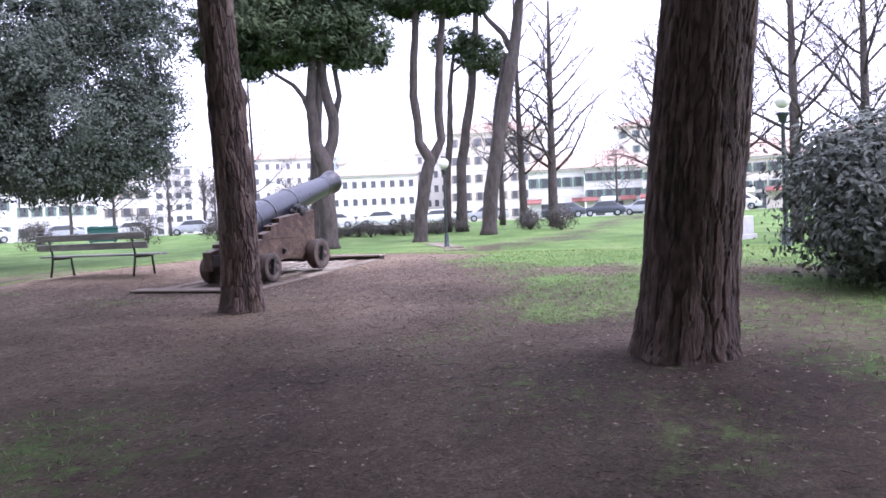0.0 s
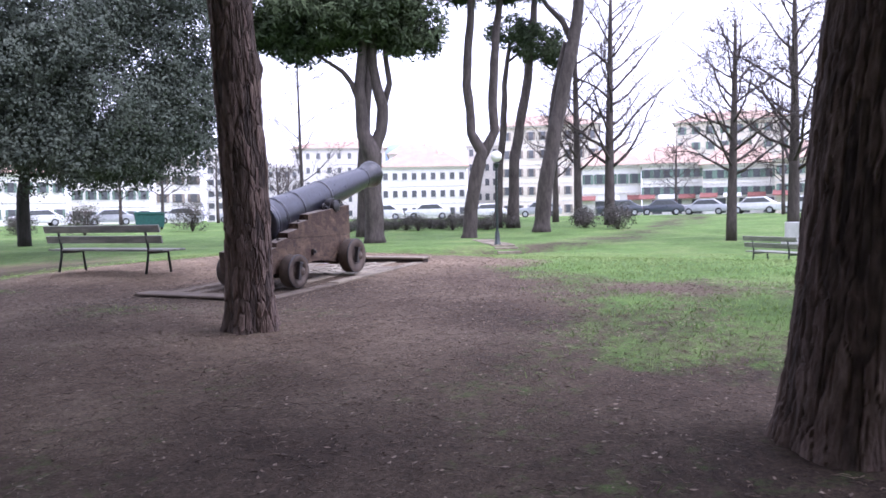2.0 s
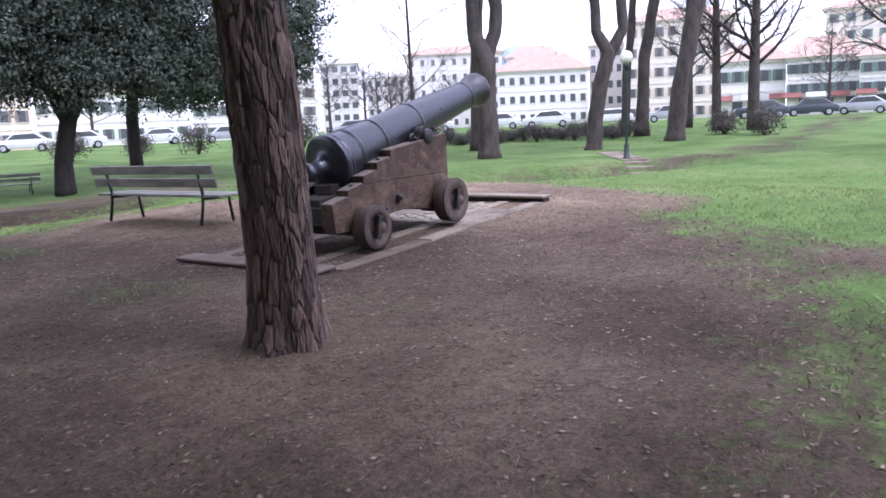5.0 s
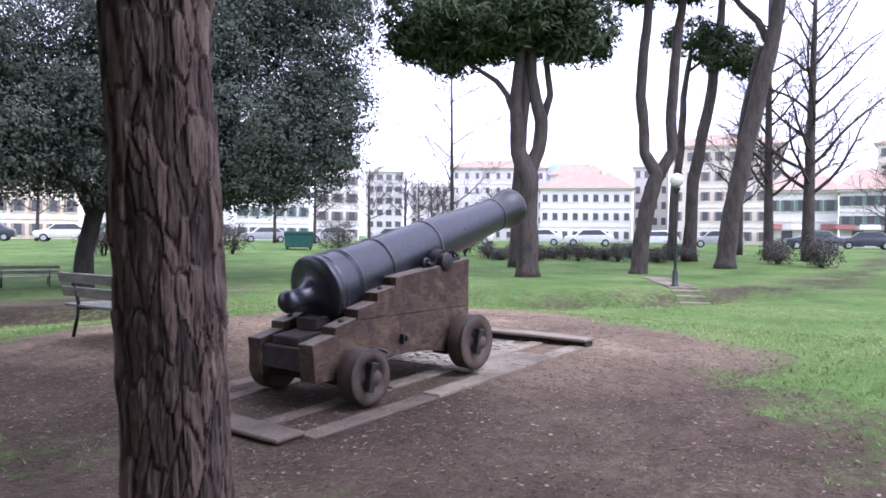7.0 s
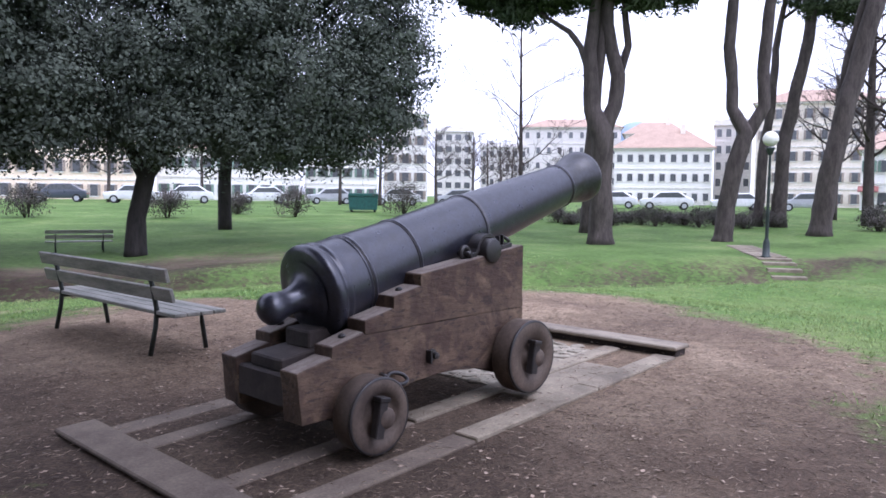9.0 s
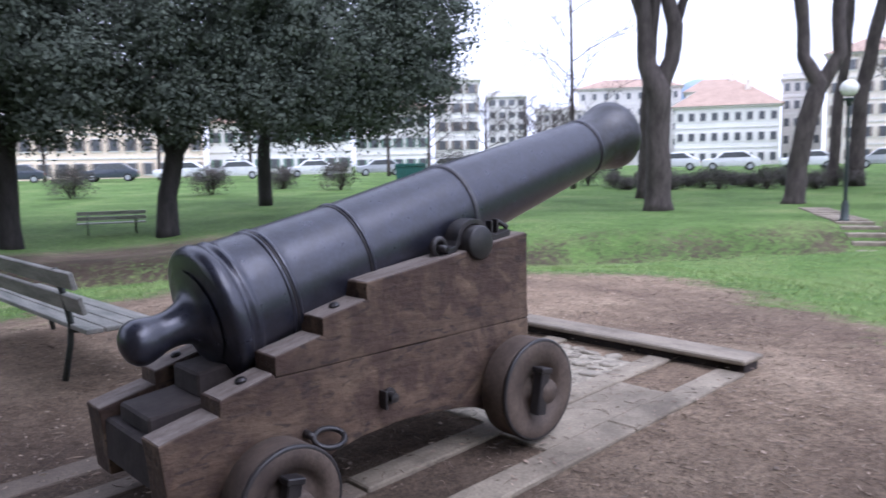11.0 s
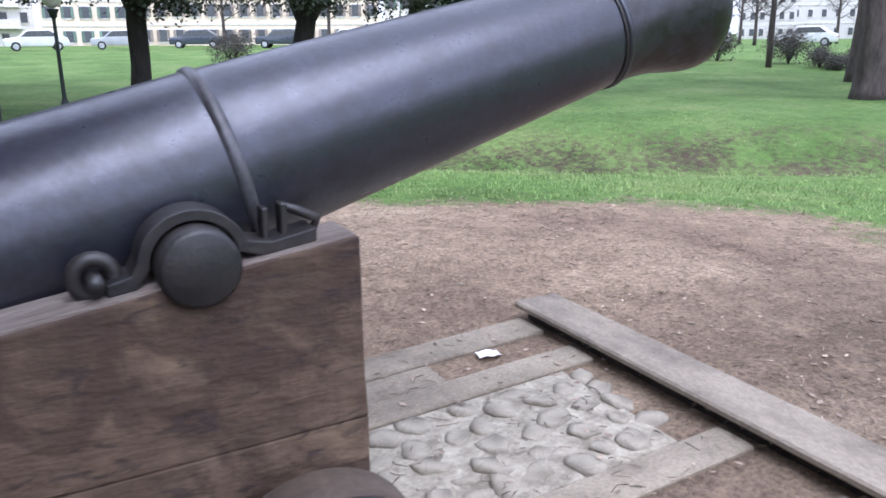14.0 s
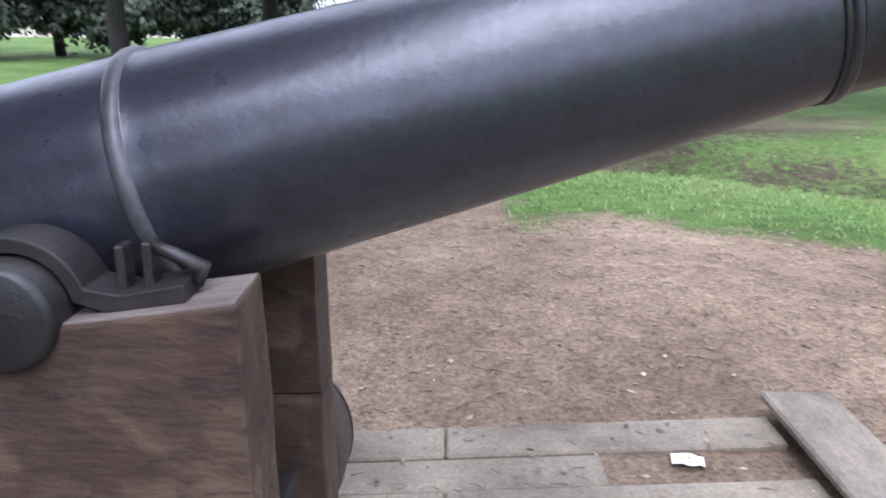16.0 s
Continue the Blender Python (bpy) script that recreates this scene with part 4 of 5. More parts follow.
bare_tree("bare dark winter tree with fine upswept branches", 15.17, 50.5, 3.9, 17.0, 0.32, 3, 0.8, 20)
bare_tree("bare dark winter tree with spreading branches", 12.70, 50.5, 4.0, 16.5, 0.40, 4, 1.25, 26)
bare_tree("bare pollarded winter tree with low spreading branches", 2.2, 31.0, 2.9, 9.5, 0.24, 5, 1.15, 24)
bare_tree("bare winter tree beside the path", -2.0, 32.7, 3.0, 11.5, 0.28, 6, 1.15, 24)
bare_tree("bare winter tree behind the lamp post", -9.8, 24.3, 2.8, 11.0, 0.24, 14, 1.0, 20)
bare_tree("bare spreading winter tree near the bush", -14.4, 26.6, 2.8, 11.0, 0.24, 15, 1.1, 22)
bare_tree("bare winter tree among the pines", 17.13, 55.5, 3.4, 9.0, 0.28, 7, 1.0, 16)
bare_tree("thin young bare tree with drooping twigs", 37.5, 47.0, 3.4, 13.0, 0.15, 8, 0.75, 11)
for k, (az, d, h) in enumerate(((39.0, 75, 6), (41.0, 70, 6.5), (43.6, 66, 6.5), (38.2, 80, 6), (47.6, 64, 7), (50.5, 66, 7), (40.0, 85, 7), (0.5, 60, 9), (8.2, 70, 7), (34.5, 85, 6), (60, 70, 8), (66, 70, 8), (73, 75, 8))):
    bare_tree("small bare street tree beyond the lawn", az, d, 2.2, h, 0.16, 20 + k, 1.0, 14)


# ---- holm oaks ----
def holm(label, x, y, lean, blobs, count, stems, size=0.085):
    z = ground_z(x, y)
    t = thing("holm_oak", label, "tree", pose(x, y, z - 0.1), "holm oaks on the lawn")
    for k, run in enumerate(stems):
        s = Soup()
        pts, rad = [], []
        for (a, b) in zip(run, run[1:]):
            for q in np.linspace(0, 1, 6)[:-1]:
                p = Vector(a[:3]).lerp(Vector(b[:3]), q)
                pts.append(p + noise.noise_vector(p * 0.7 + Vector((k, x, y))) * 0.06)
                rad.append(a[3] + (b[3] - a[3]) * q)
        pts.append(Vector(run[-1][:3]))
        rad.append(run[-1][3])
        s.tube(pts, rad, 12)
        s.done("trunk" if k == 0 else "limb", bark_dark, t)
    pts, way = crown_points(blobs, int(count * 3.0), rng, per=40, spread=0.27, shell=0.3, gap=0.10)
    v, f = leaves(pts, size * 1.1, rng, way, 0.6)
    raw("crown", v.tolist(), f.tolist(), holm_leaf, t, "dense crown of small dark green leaves")
    return t


# right as seen from the walk, for trees near the heading of 65 degrees
RX, RY = math.sin(radians(62)), -math.cos(radians(62))


def shifted(list4):
    return [(s * RX + d * RY * -1 * 0.4, s * RY + d * RX * 0.6, h, rx, ry, rz) for s, d, h, rx, ry, rz in list4]


def run4(list3):
    return [(s * RX, s * RY, h, r) for s, h, r in list3]


holm("large spreading holm oak with a dark dense crown", 7.35, 22.5, 0,
     shifted([(4.8, 0, 7.0, 4.2, 4.0, 3.8), (1.5, 0, 7.6, 4.2, 4, 3.8), (-1.2, 0, 5.9, 3.4, 3.2, 2.8), (7.7, 0, 5.7, 2.7, 2.8, 2.4), (3.6, 0, 4.6, 3.1, 3, 1.8), (5.8, 0, 4.6, 2.5, 2.5, 1.7), (3, 0, 10.4, 4.9, 4.4, 3.4), (0.8, -1.0, 4.3, 2.4, 2.2, 1.3), (7.9, 0, 9.2, 3.0, 3.2, 3.1), (7.6, 0, 12.4, 4.1, 3.6, 3.0), (9.0, 0, 7.2, 1.9, 2.0, 1.8), (8.6, 0, 5.0, 1.3, 1.6, 1.0)]), 104000,
     [run4([(0, 0, 0.40), (0.05, 1.4, 0.31), (0.4, 2.9, 0.30), (1.3, 4.4, 0.24), (2.6, 6.5, 0.14)]), run4([(0.35, 2.7, 0.24), (-0.3, 4.2, 0.18), (-0.8, 6.2, 0.1)]), run4([(1.2, 4.2, 0.2), (3.6, 5.0, 0.12), (5.2, 5.6, 0.06)])], 0.062)
holm("holm oak with a forked dark trunk", 2.85, 23.2, 0,
     shifted([(-0.4, 0, 6.4, 3.4, 3.4, 2.8), (1.6, 0, 5.4, 2.2, 2.6, 1.8), (-2.2, 0, 5.2, 2.4, 2.4, 1.9), (0, 0, 8.6, 3.6, 3.6, 2.5), (1.4, -0.8, 3.9, 1.3, 1.4, 0.9)]), 38000,
     [run4([(0, 0, 0.36), (0.02, 1.6, 0.28), (0.05, 3.2, 0.28), (-0.7, 4.8, 0.18), (-1.4, 6.6, 0.1)]), run4([(0.05, 3.1, 0.22), (0.75, 4.6, 0.16), (1.3, 6.4, 0.09)])], 0.064)
holm("holm oak at the edge of the lawn", -1.2, 19.0, 0,
     shifted([(0, 0, 6.2, 3.4, 3.4, 2.8), (-1.8, 0, 5.2, 2.4, 2.4, 1.9), (0, 0, 8.6, 3.8, 3.6, 2.5)]), 20000,
     [run4([(0, 0, 0.40), (0.1, 1.6, 0.33), (0.25, 3.4, 0.28), (0.6, 5.6, 0.16)])])
holm("distant holm oak with pale grey trunk", 15.0, 29.5, 0,
     shifted([(0, 0, 6.4, 3.6, 3.6, 2.6), (0.5, 0, 8.0, 3.4, 3.6, 2.2)]), 16000,
     [run4([(0, 0, 0.34), (0.0, 2.6, 0.30), (0.3, 5.6, 0.16)])])
for k, (x, y) in enumerate(((-5.5, 26), (-1.5, 30), (-9, 22))):
    holm("holm oak in the row behind the lawn", x, y, 0, shifted([(0, 0, 6.8, 3.2, 3.2, 2.7), (0.4, 0, 8.8, 3.2, 3.2, 2.0)]), 9000,
         [run4([(0, 0, 0.30), (0.0, 2.6, 0.26), (0.3, 5.6, 0.14)])], 0.12)


for k, az in enumerate((94, 98.5, 103, 107.5, 112, 117, 122, 128)):
    x, y = at_bearing(az, 46 + 3 * (k % 2))
    holm("dark evergreen oak closing the far side of the lawn", x, y, 0, shifted([(0, 0, 5.6, 3.4, 3.4, 3.6), (0.4, 0, 2.6, 2.8, 2.8, 2.0)]), 8000,
         [run4([(0, 0, 0.30), (0.0, 2.6, 0.26), (0.3, 5.6, 0.14)])], 0.16)


# unseen oaks added behind the path to keep light off the gun's rear
for k, az in enumerate((146, 163, 180, 196, 212, 228, 244)):
    x, y = at_bearing(az, 17 + 1.5 * (k % 2))
    holm("unseen tall dark oak added behind the path to block light", x, y, 0, shifted([(0, 0, 9.0, 4.0, 4.0, 5.0), (0.4, 0, 3.6, 3.4, 3.4, 3.2)]), 5000,
         [run4([(0, 0, 0.32), (0.0, 2.6, 0.28), (0.3, 6.6, 0.14)])], 0.26)


# ---- bushes and hedges ----
def bush_at(label, x, y, blobs, count, mat, size, name="bush", group=""):
    z = ground_z(x, y)
    t = thing(name, label, "bush", pose(x, y, z), group)
    pts, way = crown_points(blobs, count, rng, per=16, spread=0.2, shell=0.3)
    way = way[pts[:, 2] > 0.02]
    pts = pts[pts[:, 2] > 0.02]
    v, f = leaves(pts, size, rng, way, 0.42)
    raw("foliage", v.tolist(), f.tolist(), mat, t)
    s = Soup()
    for k in range(14):
        a, q = rng.uniform(0, 6.28), rng.uniform(0.2, 1)
        b = blobs[k % len(blobs)]
        s.tube([(b[0] * 0.6, b[1] * 0.6, -0.05), (b[0] + b[3] * 0.4 * q * math.cos(a), b[1] + b[4] * 0.4 * q * math.sin(a), b[2]), (b[0] + b[3] * 0.8 * q * math.cos(a), b[1] + b[4] * 0.8 * q * math.sin(a), b[2] + b[5] * 0.8)], [0.025, 0.015, 0.006], 5)
    tagged(s.done("stem_tangle", twig, t), kind="stuff")
    return t


bush_at("large rounded evergreen bush on the grass", -1.5, -8.8, [(0, 0, 0.95, 1.25, 1.25, 0.95), (0.3, 0.2, 1.4, 0.95, 1.0, 0.6), (0.0, -1.3, 1.05, 1.2, 1.3, 0.95), (-0.4, -0.2, 0.55, 1.1, 1.1, 0.55)], 42000, bush_leaf, 0.05)
for k, az in enumerate(np.arange(20.5, 35.0, 0.95)):
    d = 47 + 1.5 * math.sin(k * 2.1)
    x, y = at_bearing(az, d)
    w = 0.75 + 0.2 * math.sin(k * 1.7)
    bush_at("low dark winter hedge shrub along the street edge", x, y, [(0, 0, 0.55 * w, 0.6, 0.6, 0.6 * w), (0.2, 0.2, 0.75 * w, 0.5, 0.5, 0.5 * w)], 2600, hedge_leaf, 0.05, "hedge_shrub", "hedge along the street")
for az, d, w in ((53.5, 50, 1.3), (45.8, 52, 1.6), (62, 48, 1.1), (70.5, 48, 1.2), (87, 55, 1.3), (57.5, 52, 0.9), (11.8, 44, 1.0), (14.5, 46, 0.9), (36.5, 50, 1.2), (40.5, 52, 1.2)):
    x, y = at_bearing(az, d)
    bush_at("rounded bare brownish shrub at the lawn's edge", x, y, [(0, 0, 0.75 * w, 1.2 * w, 1.2 * w, 0.75 * w), (0.4, 0.3, 1.0 * w, 0.8 * w, 0.8 * w, 0.6 * w)], 3800, hedge_leaf, 0.06, "shrub", "shrubs along the lawn")


# ---- buildings round the square ----
def window_mesh(w, h, shutters):
    out = {}
    out["frame"] = box(-w / 2 - 0.12, w / 2 + 0.12, -0.10, 0.02, -h / 2 - 0.14, h / 2 + 0.12, 0.0)
    out["pane"] = box(-w / 2, w / 2, -0.125, -0.09, -h / 2, h / 2, 0.0)
    if shutters:
        out["shutter"] = box(-w * 0.19, w * 0.19, -0.17, -0.10, -h / 2, h / 2)
    return out


def mesh_of(bm, name, mat):
    me = bpy.data.meshes.new(name)
    bm.to_mesh(me)
    bm.free()
    me.materials.append(mat)
    return me


WIN = {}


def add_window(parent, x, z, w, h, shut, y=0.0):
    w, h = w * 0.8, h * 0.8
    key = (round(w, 2), round(h, 2), shut)
    if key not in WIN:
        mats = {"frame": trim_pale, "pane": pane_mat, "shutter": shutter_green if shut == "green" else shutter_brown}
        WIN[key] = {k: mesh_of(b, k, mats[k]) for k, b in window_mesh(w, h, bool(shut)).items()}
    win = new("window", WIN[key]["frame"])
    win.parent = parent
    win.location = (x, y, z)
    for k in ("pane", "shutter"):
        if k in WIN[key]:
            for off in ((-0.70 * w, 0.70 * w) if k == "shutter" else (0.0,)):
                c = new(k, WIN[key][k])
                c.parent = win
                c.location = (off, 0, 0)


def house(label, az0, az1, dist, top_deg, wall_mat, cols, floors, roof="hip", shut="green", win=(0.85, 1.4), base=-0.3, roof_h=2.2, shops=False, eye_z=1.3, balconies=False):
    """A building whose front spans the bearings az0 to az1 (left to right)."""
    mid = (az0 + az1) / 2
    width = 2 * dist * math.tan(radians(abs(az0 - az1) / 2))
    top = eye_z + dist * math.tan(radians(top_deg))
    x, y = at_bearing(mid, dist)
    b = thing("house", label, "building", pose(x, y, 0, 0, 0, mid - 90), "houses round the square")
    depth = 11.0
    part("wall", box(-width / 2, width / 2, 0, depth, base, top), wall_mat, b)
    part("cornice", box(-width / 2 - 0.25, width / 2 + 0.25, -0.35, depth + 0.25, top, top + 0.25), trim_pale, b)
    if roof == "hip":
        o = 0.55
        w2, d2 = width / 2 + o, depth + o
        ins = min(5.0, width * 0.3)
        vs = [(-w2, -o, top + 0.25), (w2, -o, top + 0.25), (w2, d2, top + 0.25), (-w2, d2, top + 0.25), (-w2 + ins, depth / 2, top + 0.25 + roof_h), (w2 - ins, depth / 2, top + 0.25 + roof_h)]
        raw("roof", vs, [(0, 1, 5, 4), (1, 2, 5), (2, 3, 4, 5), (3, 0, 4), (3, 2, 1, 0)], roof_tile, b, "terracotta tiled roof")
        part("chimney", box(width * 0.18, width * 0.18 + 0.7, 4.2, 4.9, top + 1, top + roof_h + 1.0), render_cream, b)
    else:
        part("parapet", box(-width / 2 - 0.05, width / 2 + 0.05, -0.05, depth, top + 0.25, top + 0.9), wall_mat, b)
    lo = max(base, 0.2)
    storey = (top - lo) / floors
    for f in range(floors):
        z = lo + storey * (f + 0.55)
        part("string_course", box(-width / 2 - 0.02, width / 2 + 0.02, -0.08, 0.0, lo + storey * f - 0.08, lo + storey * f + 0.08), trim_pale, b) if f else None
        for c in range(cols):
            xx = -width / 2 + width * (c + 0.5) / cols
            if f == 0 and shops:
                if c % 2 == 0:
                    aw = part("awning", prism([(-0.0, 0), (-1.1, -0.5), (-1.1, -0.6), (0, -0.1)], -0.9, 0.9), awning_red if c % 4 == 0 else trim_pale, b, "sloping shop awning")
                    aw.matrix_basis = pose(xx, 0, lo + 2.75, 0, 0, 90)
                if c % 2:
                    add_window(b, xx, lo + 1.3, 1.3, 2.0, "")
            else:
                add_window(b, xx, z, win[0], min(win[1], storey * 0.6), shut)
                if balconies and f and c % 3 == 1:
                    part("balcony", box(xx - 1.5, xx + 1.5, -1.1, -0.002, z - 1.1, z - 0.2), trim_pale, b)
    return b


house("long white three-storey building with terracotta roof", 31.0, 24.4, 118, 3.5, render_white, 9, 3, shut="", win=(0.9, 1.3), roof_h=3.0)
house("pale building with a raised roof behind another", 30.3, 26.2, 140, 4.5, render_white, 6, 4, shut="", roof_h=2.4)
house("tall white apartment block beyond the trees", 47.6, 44.4, 105, 5.9, render_white, 3, 5, "flat", "brown", (1.1, 1.7))
house("grey apartment block beyond bare trees", 43.9, 41.2, 130, 4.7, render_grey, 4, 6, "flat", "", (1.2, 1.4))
house("faint grey palazzo beyond bare trees", 40.6, 37.2, 150, 3.6, render_grey, 6, 4, "flat", "")
house("faint grey palazzo with a long roof", 37.6, 30.6, 150, 5.0, render_grey, 9, 5, "hip", "", roof_h=2.0)
house("tall cream palazzo with many windows", 21.7, 14.3, 112, 6.4, render_cream, 8, 5, "hip", "brown", (0.85, 1.5))
house("narrow grey palazzo beside the tall one", 24.3, 21.9, 124, 5.1, render_grey, 4, 5, "flat", "")
house("low white house with terracotta roof and shops", 15.4, 11.0, 88, 3.2, render_white, 5, 2, shut="green", shops=True, roof_h=2.2)
house("low pale house with terracotta roof and shops", 10.9, 6.6, 86, 3.2, render_white, 6, 3, shut="green", shops=True, roof_h=2.4)
house("low cream house with green shutters and shops", 6.5, 1.6, 84, 3.0, render_white, 6, 3, shut="green", shops=True, roof_h=2.4)
house("cream stepped palazzo above the low houses", 8.8, 1.0, 120, 6.2, render_cream, 8, 6, "hip", "green", roof_h=2.0)
house("low house with terracotta roof at the street's end", 1.5, -5.5, 80, 3.2, render_cream, 7, 3, shut="green", shops=True)
house("white house behind bare trees", -5.8, -14, 84, 4.0, render_white, 7, 3, shut="green")
house("long ochre palazzo behind the holm oaks", 79.0, 63.5, 92, 5.6, render_orange, 15, 4, "hip", "brown", (0.9, 1.5))
house("long pale low building beyond the lawn", 63.2, 53.5, 96, 3.0, render_white, 10, 2, "hip", "green")
house("white house row beyond the lawn", 53.2, 48.0, 100, 3.8, render_white, 6, 3, "hip", "green")
house("pale apartment block with balconies", 95.0, 85.0, 96, 5.6, render_white, 9, 5, "flat", "", balconies=True)
house("ochre house behind the lawn", 84.6, 79.4, 94, 5.2, render_orange, 5, 4, "hip", "green")
house("cream house far along the street", 112.0, 95.4, 98, 4.6, render_cream, 12, 4, "hip", "green")
for az0, az1 in ((140, 112.4), (170, 140.4), (-14.5, -40), (-40.5, -70), (-71, -105), (-106, -140), (-141, -189)):
    house("plain pale building closing the square", az0, az1, 100, 5.5, render_cream, 8, 3, "hip", "")
x, y = at_bearing(29.5, 175)
dome = thing("dome", "blue-grey dome above the far roofs", "dome", pose(x, y, 0))
part("drum", lathe([(0, 5.2), (13.0, 5.2), (13.0, 5.6), (13.6, 5.6), (13.6, 0)], Matrix(), 24), render_grey, dome)
part("cap", lathe([(13.6 + 4.4 * math.sin(a), 5.1 * math.cos(a)) for a in np.linspace(0, math.pi / 2 - 0.01, 10)] + [(18.0, 0)], Matrix(), 24), dome_blue, dome, "blue-grey dome cap", True)


# ---- parked cars ----
def car_at(az, dist, paint_mat, label, turn=0.0, kind="car"):
    x, y = at_bearing(az, dist)
    c = thing("parked_car", label, "car", pose(x, y, ground_z(x, y), 0, 0, az - 90 + turn), "cars parked along the street")
    body = prism([(-2.0, 0.3), (-2.05, 0.75), (-1.9, 0.85), (-1.1, 0.93), (-0.55, 1.4), (0.9, 1.45), (1.6, 0.98), (1.95, 0.9), (2.05, 0.6), (2.0, 0.3)], -0.82, 0.82, 0.06)
    shell = part("body", body, paint_mat, c, "", True)
    for y0 in (-0.83, 0.825):
        part("side_window", prism([(-0.98, 0.95), (-0.5, 1.33), (0.85, 1.37), (1.4, 0.98)], y0, y0 + 0.005), pane_mat, shell)
    for xx in (-1.3, 1.3):
        for yy in (-0.84, 0.66):
            w = part("wheel", lathe([(0, 0), (0, 0.31), (0.18, 0.31), (0.18, 0)], pose(xx, yy, 0.31, -90), 16), rubber, c)
            part("rim", lathe([(-0.004 if yy < 0 else 0.184, 0), (-0.006 if yy < 0 else 0.186, 0.19)], pose(xx, yy, 0.31, -90), 12), car_silver, w)
    for xx, hl in ((-2.045, "headlight"), (2.035, "tail_light")):
        for yy in (-0.6, 0.6):
            part(hl, box(xx - 0.02, xx + 0.02, yy - 0.14, yy + 0.14, 0.62, 0.74), trim_pale if hl == "headlight" else awning_red, c)
    return c


PAINTS = ((car_white, "white"), (car_silver, "silver"), (car_dark, "dark"), (car_white, "white"), (car_white, "white"), (car_silver, "silver"))
for k, az in enumerate((46.4, 51.2, 55.9, 61, 64.4, 68.9, 74.5, 79, 83.5, 88, 42.0, 36.0, 31.0, 27.4, 12.4, 9.3, 6.2, 2.6, -0.8, 18.5, 22.8)):
    mat, word = PAINTS[(k * 5 + k // 3) % 6]
    car_at(az, 68 + 3 * math.sin(k * 1.3), mat, word + " parked car along the street beyond the lawn", 8 * math.sin(k))

# rubbish container by the street
x, y = at_bearing(48.75, 56)
bin_ = thing("rubbish_container", "green wheeled rubbish container at the lawn's edge", "container", pose(x, y, ground_z(x, y), 0, 0, -42))
part("body", prism([(-0.95, 0.15), (-1.05, 1.1), (1.05, 1.1), (0.95, 0.15)], -0.5, 0.5, 0.04), bin_green, bin_)
part("lid", prism([(-1.08, 1.1), (-1.0, 1.3), (1.0, 1.3), (1.08, 1.1)], -0.55, 0.55, 0.03), bin_green, bin_)
for xx in (-0.8, 0.8):
    part("wheel", lathe([(-0.05, 0), (-0.05, 0.09), (0.05, 0.09), (0.05, 0)], pose(xx, -0.35, 0.09, -90), 12), rubber, bin_)

# pale stone block by the path
x, y = 20.0, -6.2
block = thing("stone_block", "low pale stone block beside the path", "stone block", pose(x, y, ground_z(x, y), 0, 0, -48))
part("plinth", box(-0.85, 0.85, -0.5, 0.5, -0.1, 0.2, 0.02), marble, block)
part("shaft", box(-0.75, 0.75, -0.42, 0.42, 0.2, 0.9, 0.02), marble, block)

# stepping stones of the path near the lamp
path = thing("paved_path", "path of pale flat stones crossing the grass", "path", kind="structure")
rg = np.random.default_rng(3)
for k in range(16):
    q = k / 15
    x, y = 25.6 - 7.6 * q, 9.0 - 5.0 * q
    bm = box(-0.22, 0.22, -0.5, 0.5, -0.1, 0.03, 0.01)
    st = part("slab", bm, concrete, path)
    st.matrix_basis = pose(x, y, ground_z(x, y) + 0.01, 0, 0, 33 + rg.uniform(-4, 4))

# scrap of paper on the platform
bm = bmesh.new()
bmesh.ops.create_grid(bm, x_segments=6, y_segments=5, size=0.5)
for v in bm.verts:
    v.co = Vector((v.co.x * 0.115, v.co.y * 0.075, 0.010 + 0.010 * noise.noise(v.co * 3)))
bmesh.ops.solidify(bm, geom=bm.faces[:], thickness=0.001)
pp = part("paper_scrap", bm, paper_white)
pp.matrix_basis = pose(1.42, 1.63, slab_z(1.42) - 0.01, 0, 0, -12)
tagged(pp, "small crumpled white paper scrap on the earth", "litter")


# ---- fallen leaves, twigs and grass ----
def scatter(count, box_, test, rg):
    out = []
    while len(out) < count:
        x, y = rg.uniform(box_[0], box_[1]), rg.uniform(box_[2], box_[3])
        if test(x, y, rg):
            out.append((x, y))
    return out


def on_platform(x, y):
    return -2.7 < x < 2.15 and -0.24 < y < 2.1


rg = np.random.default_rng(21)
V, F = [], []
for x, y in scatter(11000, (-13, 8, -11, 9), lambda x, y, r: earth_amount(x, y) > 0.35 and r.uniform() < 1.3 - 0.07 * math.hypot(x + 3, y + 1), rg):
    z = ground_z(x, y) + 0.006
    if on_platform(x, y):
        z = max(z, slab_z(x)) + 0.004
    a, s = rg.uniform(0, 6.28), rg.uniform(0.007, 0.026)
    c, d = math.cos(a) * s, math.sin(a) * s
    k = rg.uniform(0.3, 0.6)
    b = len(V)
    t1, t2, t3 = rg.uniform(0, 0.006, 3)
    V += [(x - c, y - d, z + t1), (x - d * k, y + c * k, z + t2), (x + c, y + d, z + t3), (x + d * k, y - c * k, z)]
    F.append((b, b + 1, b + 2, b + 3))
tagged(raw("fallen_leaves", V, F, litter_leaf), "scattered small dry leaves and bark flakes", "leaf litter", kind="stuff")

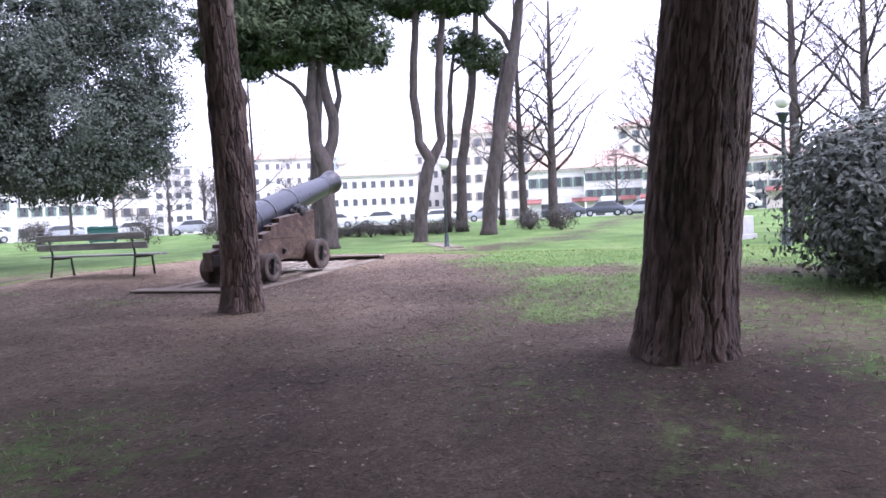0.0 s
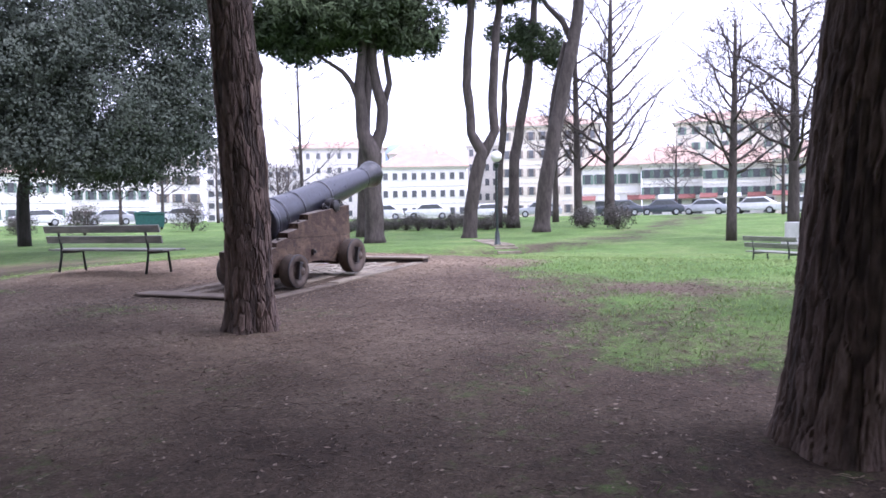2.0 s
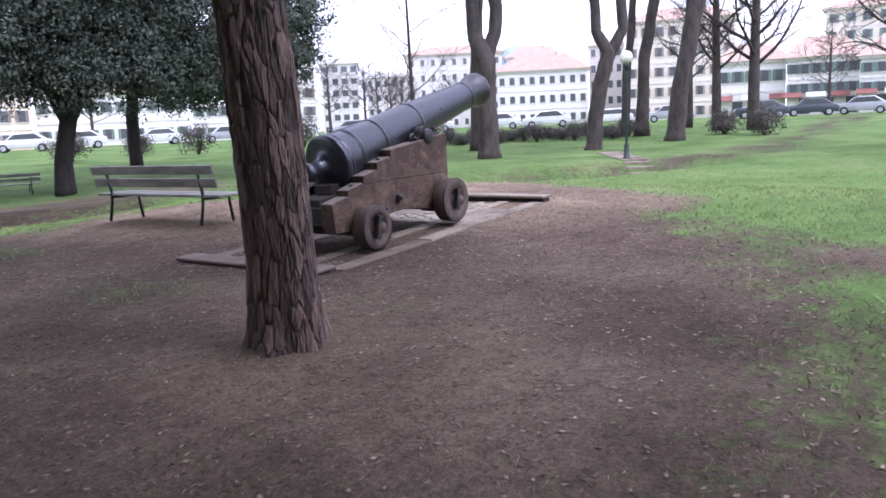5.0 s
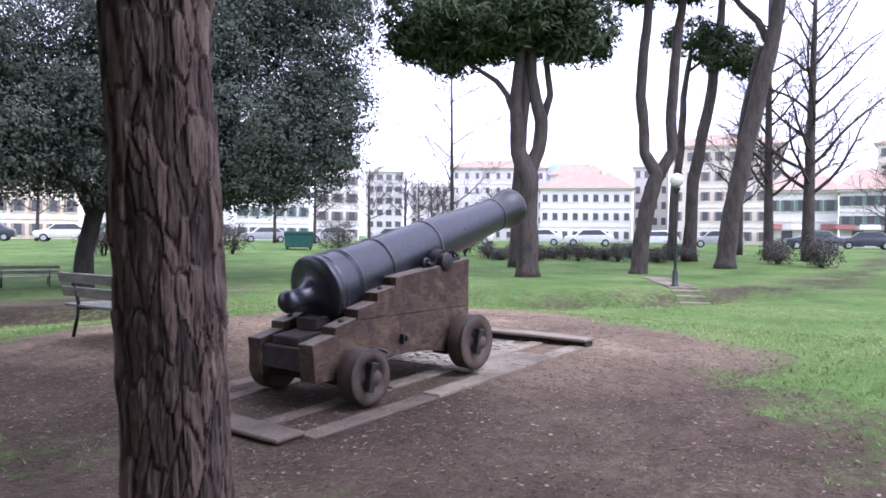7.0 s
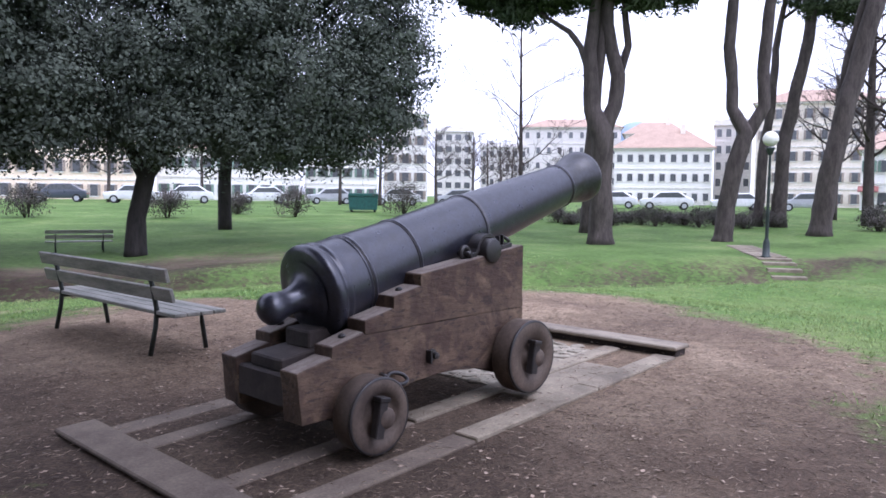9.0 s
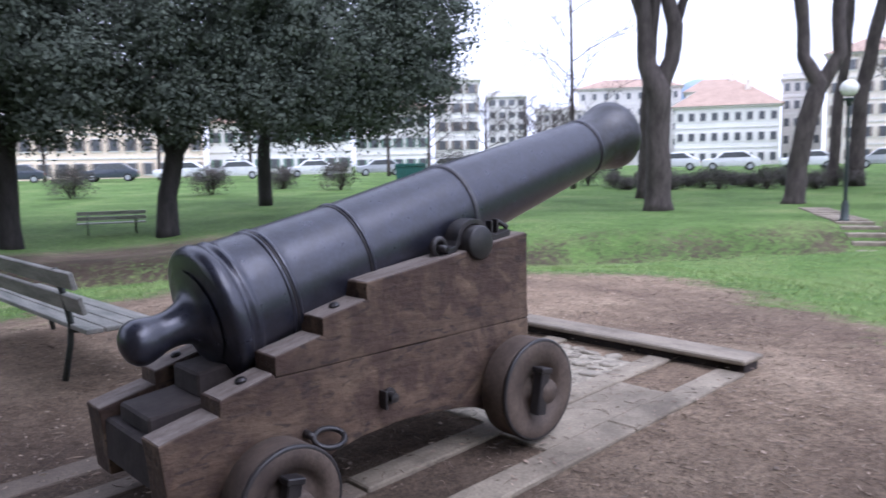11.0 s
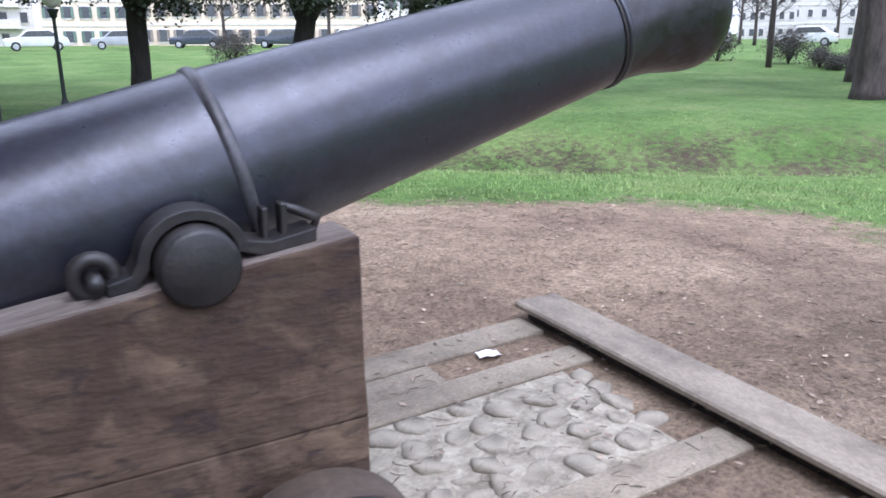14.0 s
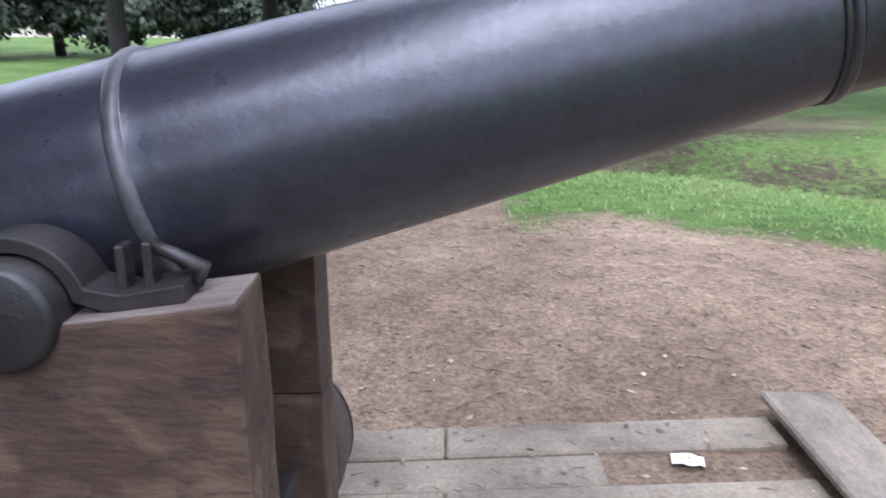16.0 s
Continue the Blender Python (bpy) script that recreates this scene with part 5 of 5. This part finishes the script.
s = Soup()
for x, y in scatter(9000, (-12, 7, -10, 8), lambda x, y, r: earth_amount(x, y) > 0.35, rg):
    z = ground_z(x, y) + 0.007
    if on_platform(x, y):
        z = max(z, slab_z(x) - 0.015) + 0.008
    a, q = rg.uniform(0, 6.28), rg.uniform(0.03, 0.11)
    s.tube([(x, y, z), (x + q * 0.5 * math.cos(a), y + q * 0.5 * math.sin(a), z + rg.uniform(0, 0.012)), (x + q * math.cos(a + 0.3), y + q * math.sin(a + 0.3), z)], [0.0022, 0.002, 0.001], 3)
tagged(s.done("dry_twigs", litter_leaf), "scattered thin dry twigs and pine needles", "twigs", kind="stuff")

needle = material("pine_needle_litter", (0.25, 0.195, 0.14), 0.85, alt=(0.10, 0.072, 0.052), scale=1.2, bump=0, island=0.55)
V, F = [], []
for x, y in scatter(30000, (-9.5, 5.5, -7.5, 5), lambda x, y, r: r.uniform() < 1.15 - 0.11 * math.hypot(x + 2, y + 1.8) and earth_amount(x, y) > 0.3 and not (-2.7 < x < 2.1 and -0.2 < y < 2.0 and r.uniform() < 0.75), rg):
    z = ground_z(x, y) + 0.005
    if on_platform(x, y):
        z = max(z, slab_z(x)) + 0.004
    a, q, w = rg.uniform(0, 6.28), rg.uniform(0.02, 0.065), rg.uniform(0.0012, 0.0026)
    c, d = math.cos(a), math.sin(a)
    b, k = len(V), rg.uniform(-0.25, 0.25)
    V += [(x - d * w, y + c * w, z), (x + d * w, y - c * w, z), (x + c * q * 0.5 - d * k * q * 0.5, y + d * q * 0.5 + c * k * q * 0.5, z + rg.uniform(0.001, 0.006)), (x + c * q, y + d * q, z)]
    F += [(b, b + 1, b + 2), (b + 1, b + 3, b + 2)]
tagged(raw("pine_needles", V, F, needle), "scattered straw-coloured pine needles on the earth", "needles", kind="stuff")

V, F = [], []
for x, y in scatter(26000, (-12, 16, -12, 16), lambda x, y, r: r.uniform() > earth_amount(x, y) * 1.25 + 0.06 and r.uniform() < 1.25 - 0.05 * math.hypot(x + 2, y), rg):
    if on_platform(x, y):
        continue
    z = ground_z(x, y) - 0.005
    for k in range(5):
        a, h, w = rg.uniform(0, 6.28), rg.uniform(0.025, 0.065), rg.uniform(0.003, 0.006)
        bx, by = x + rg.normal() * 0.035, y + rg.normal() * 0.035
        lx, ly = rg.normal() * 0.03, rg.normal() * 0.03
        b = len(V)
        V += [(bx - w * math.cos(a), by - w * math.sin(a), z), (bx + w * math.cos(a), by + w * math.sin(a), z), (bx + lx, by + ly, z + h)]
        F.append((b, b + 1, b + 2))
tagged(raw("grass", V, F, grass_blade), "short green grass blades in tufts", "grass", kind="stuff")
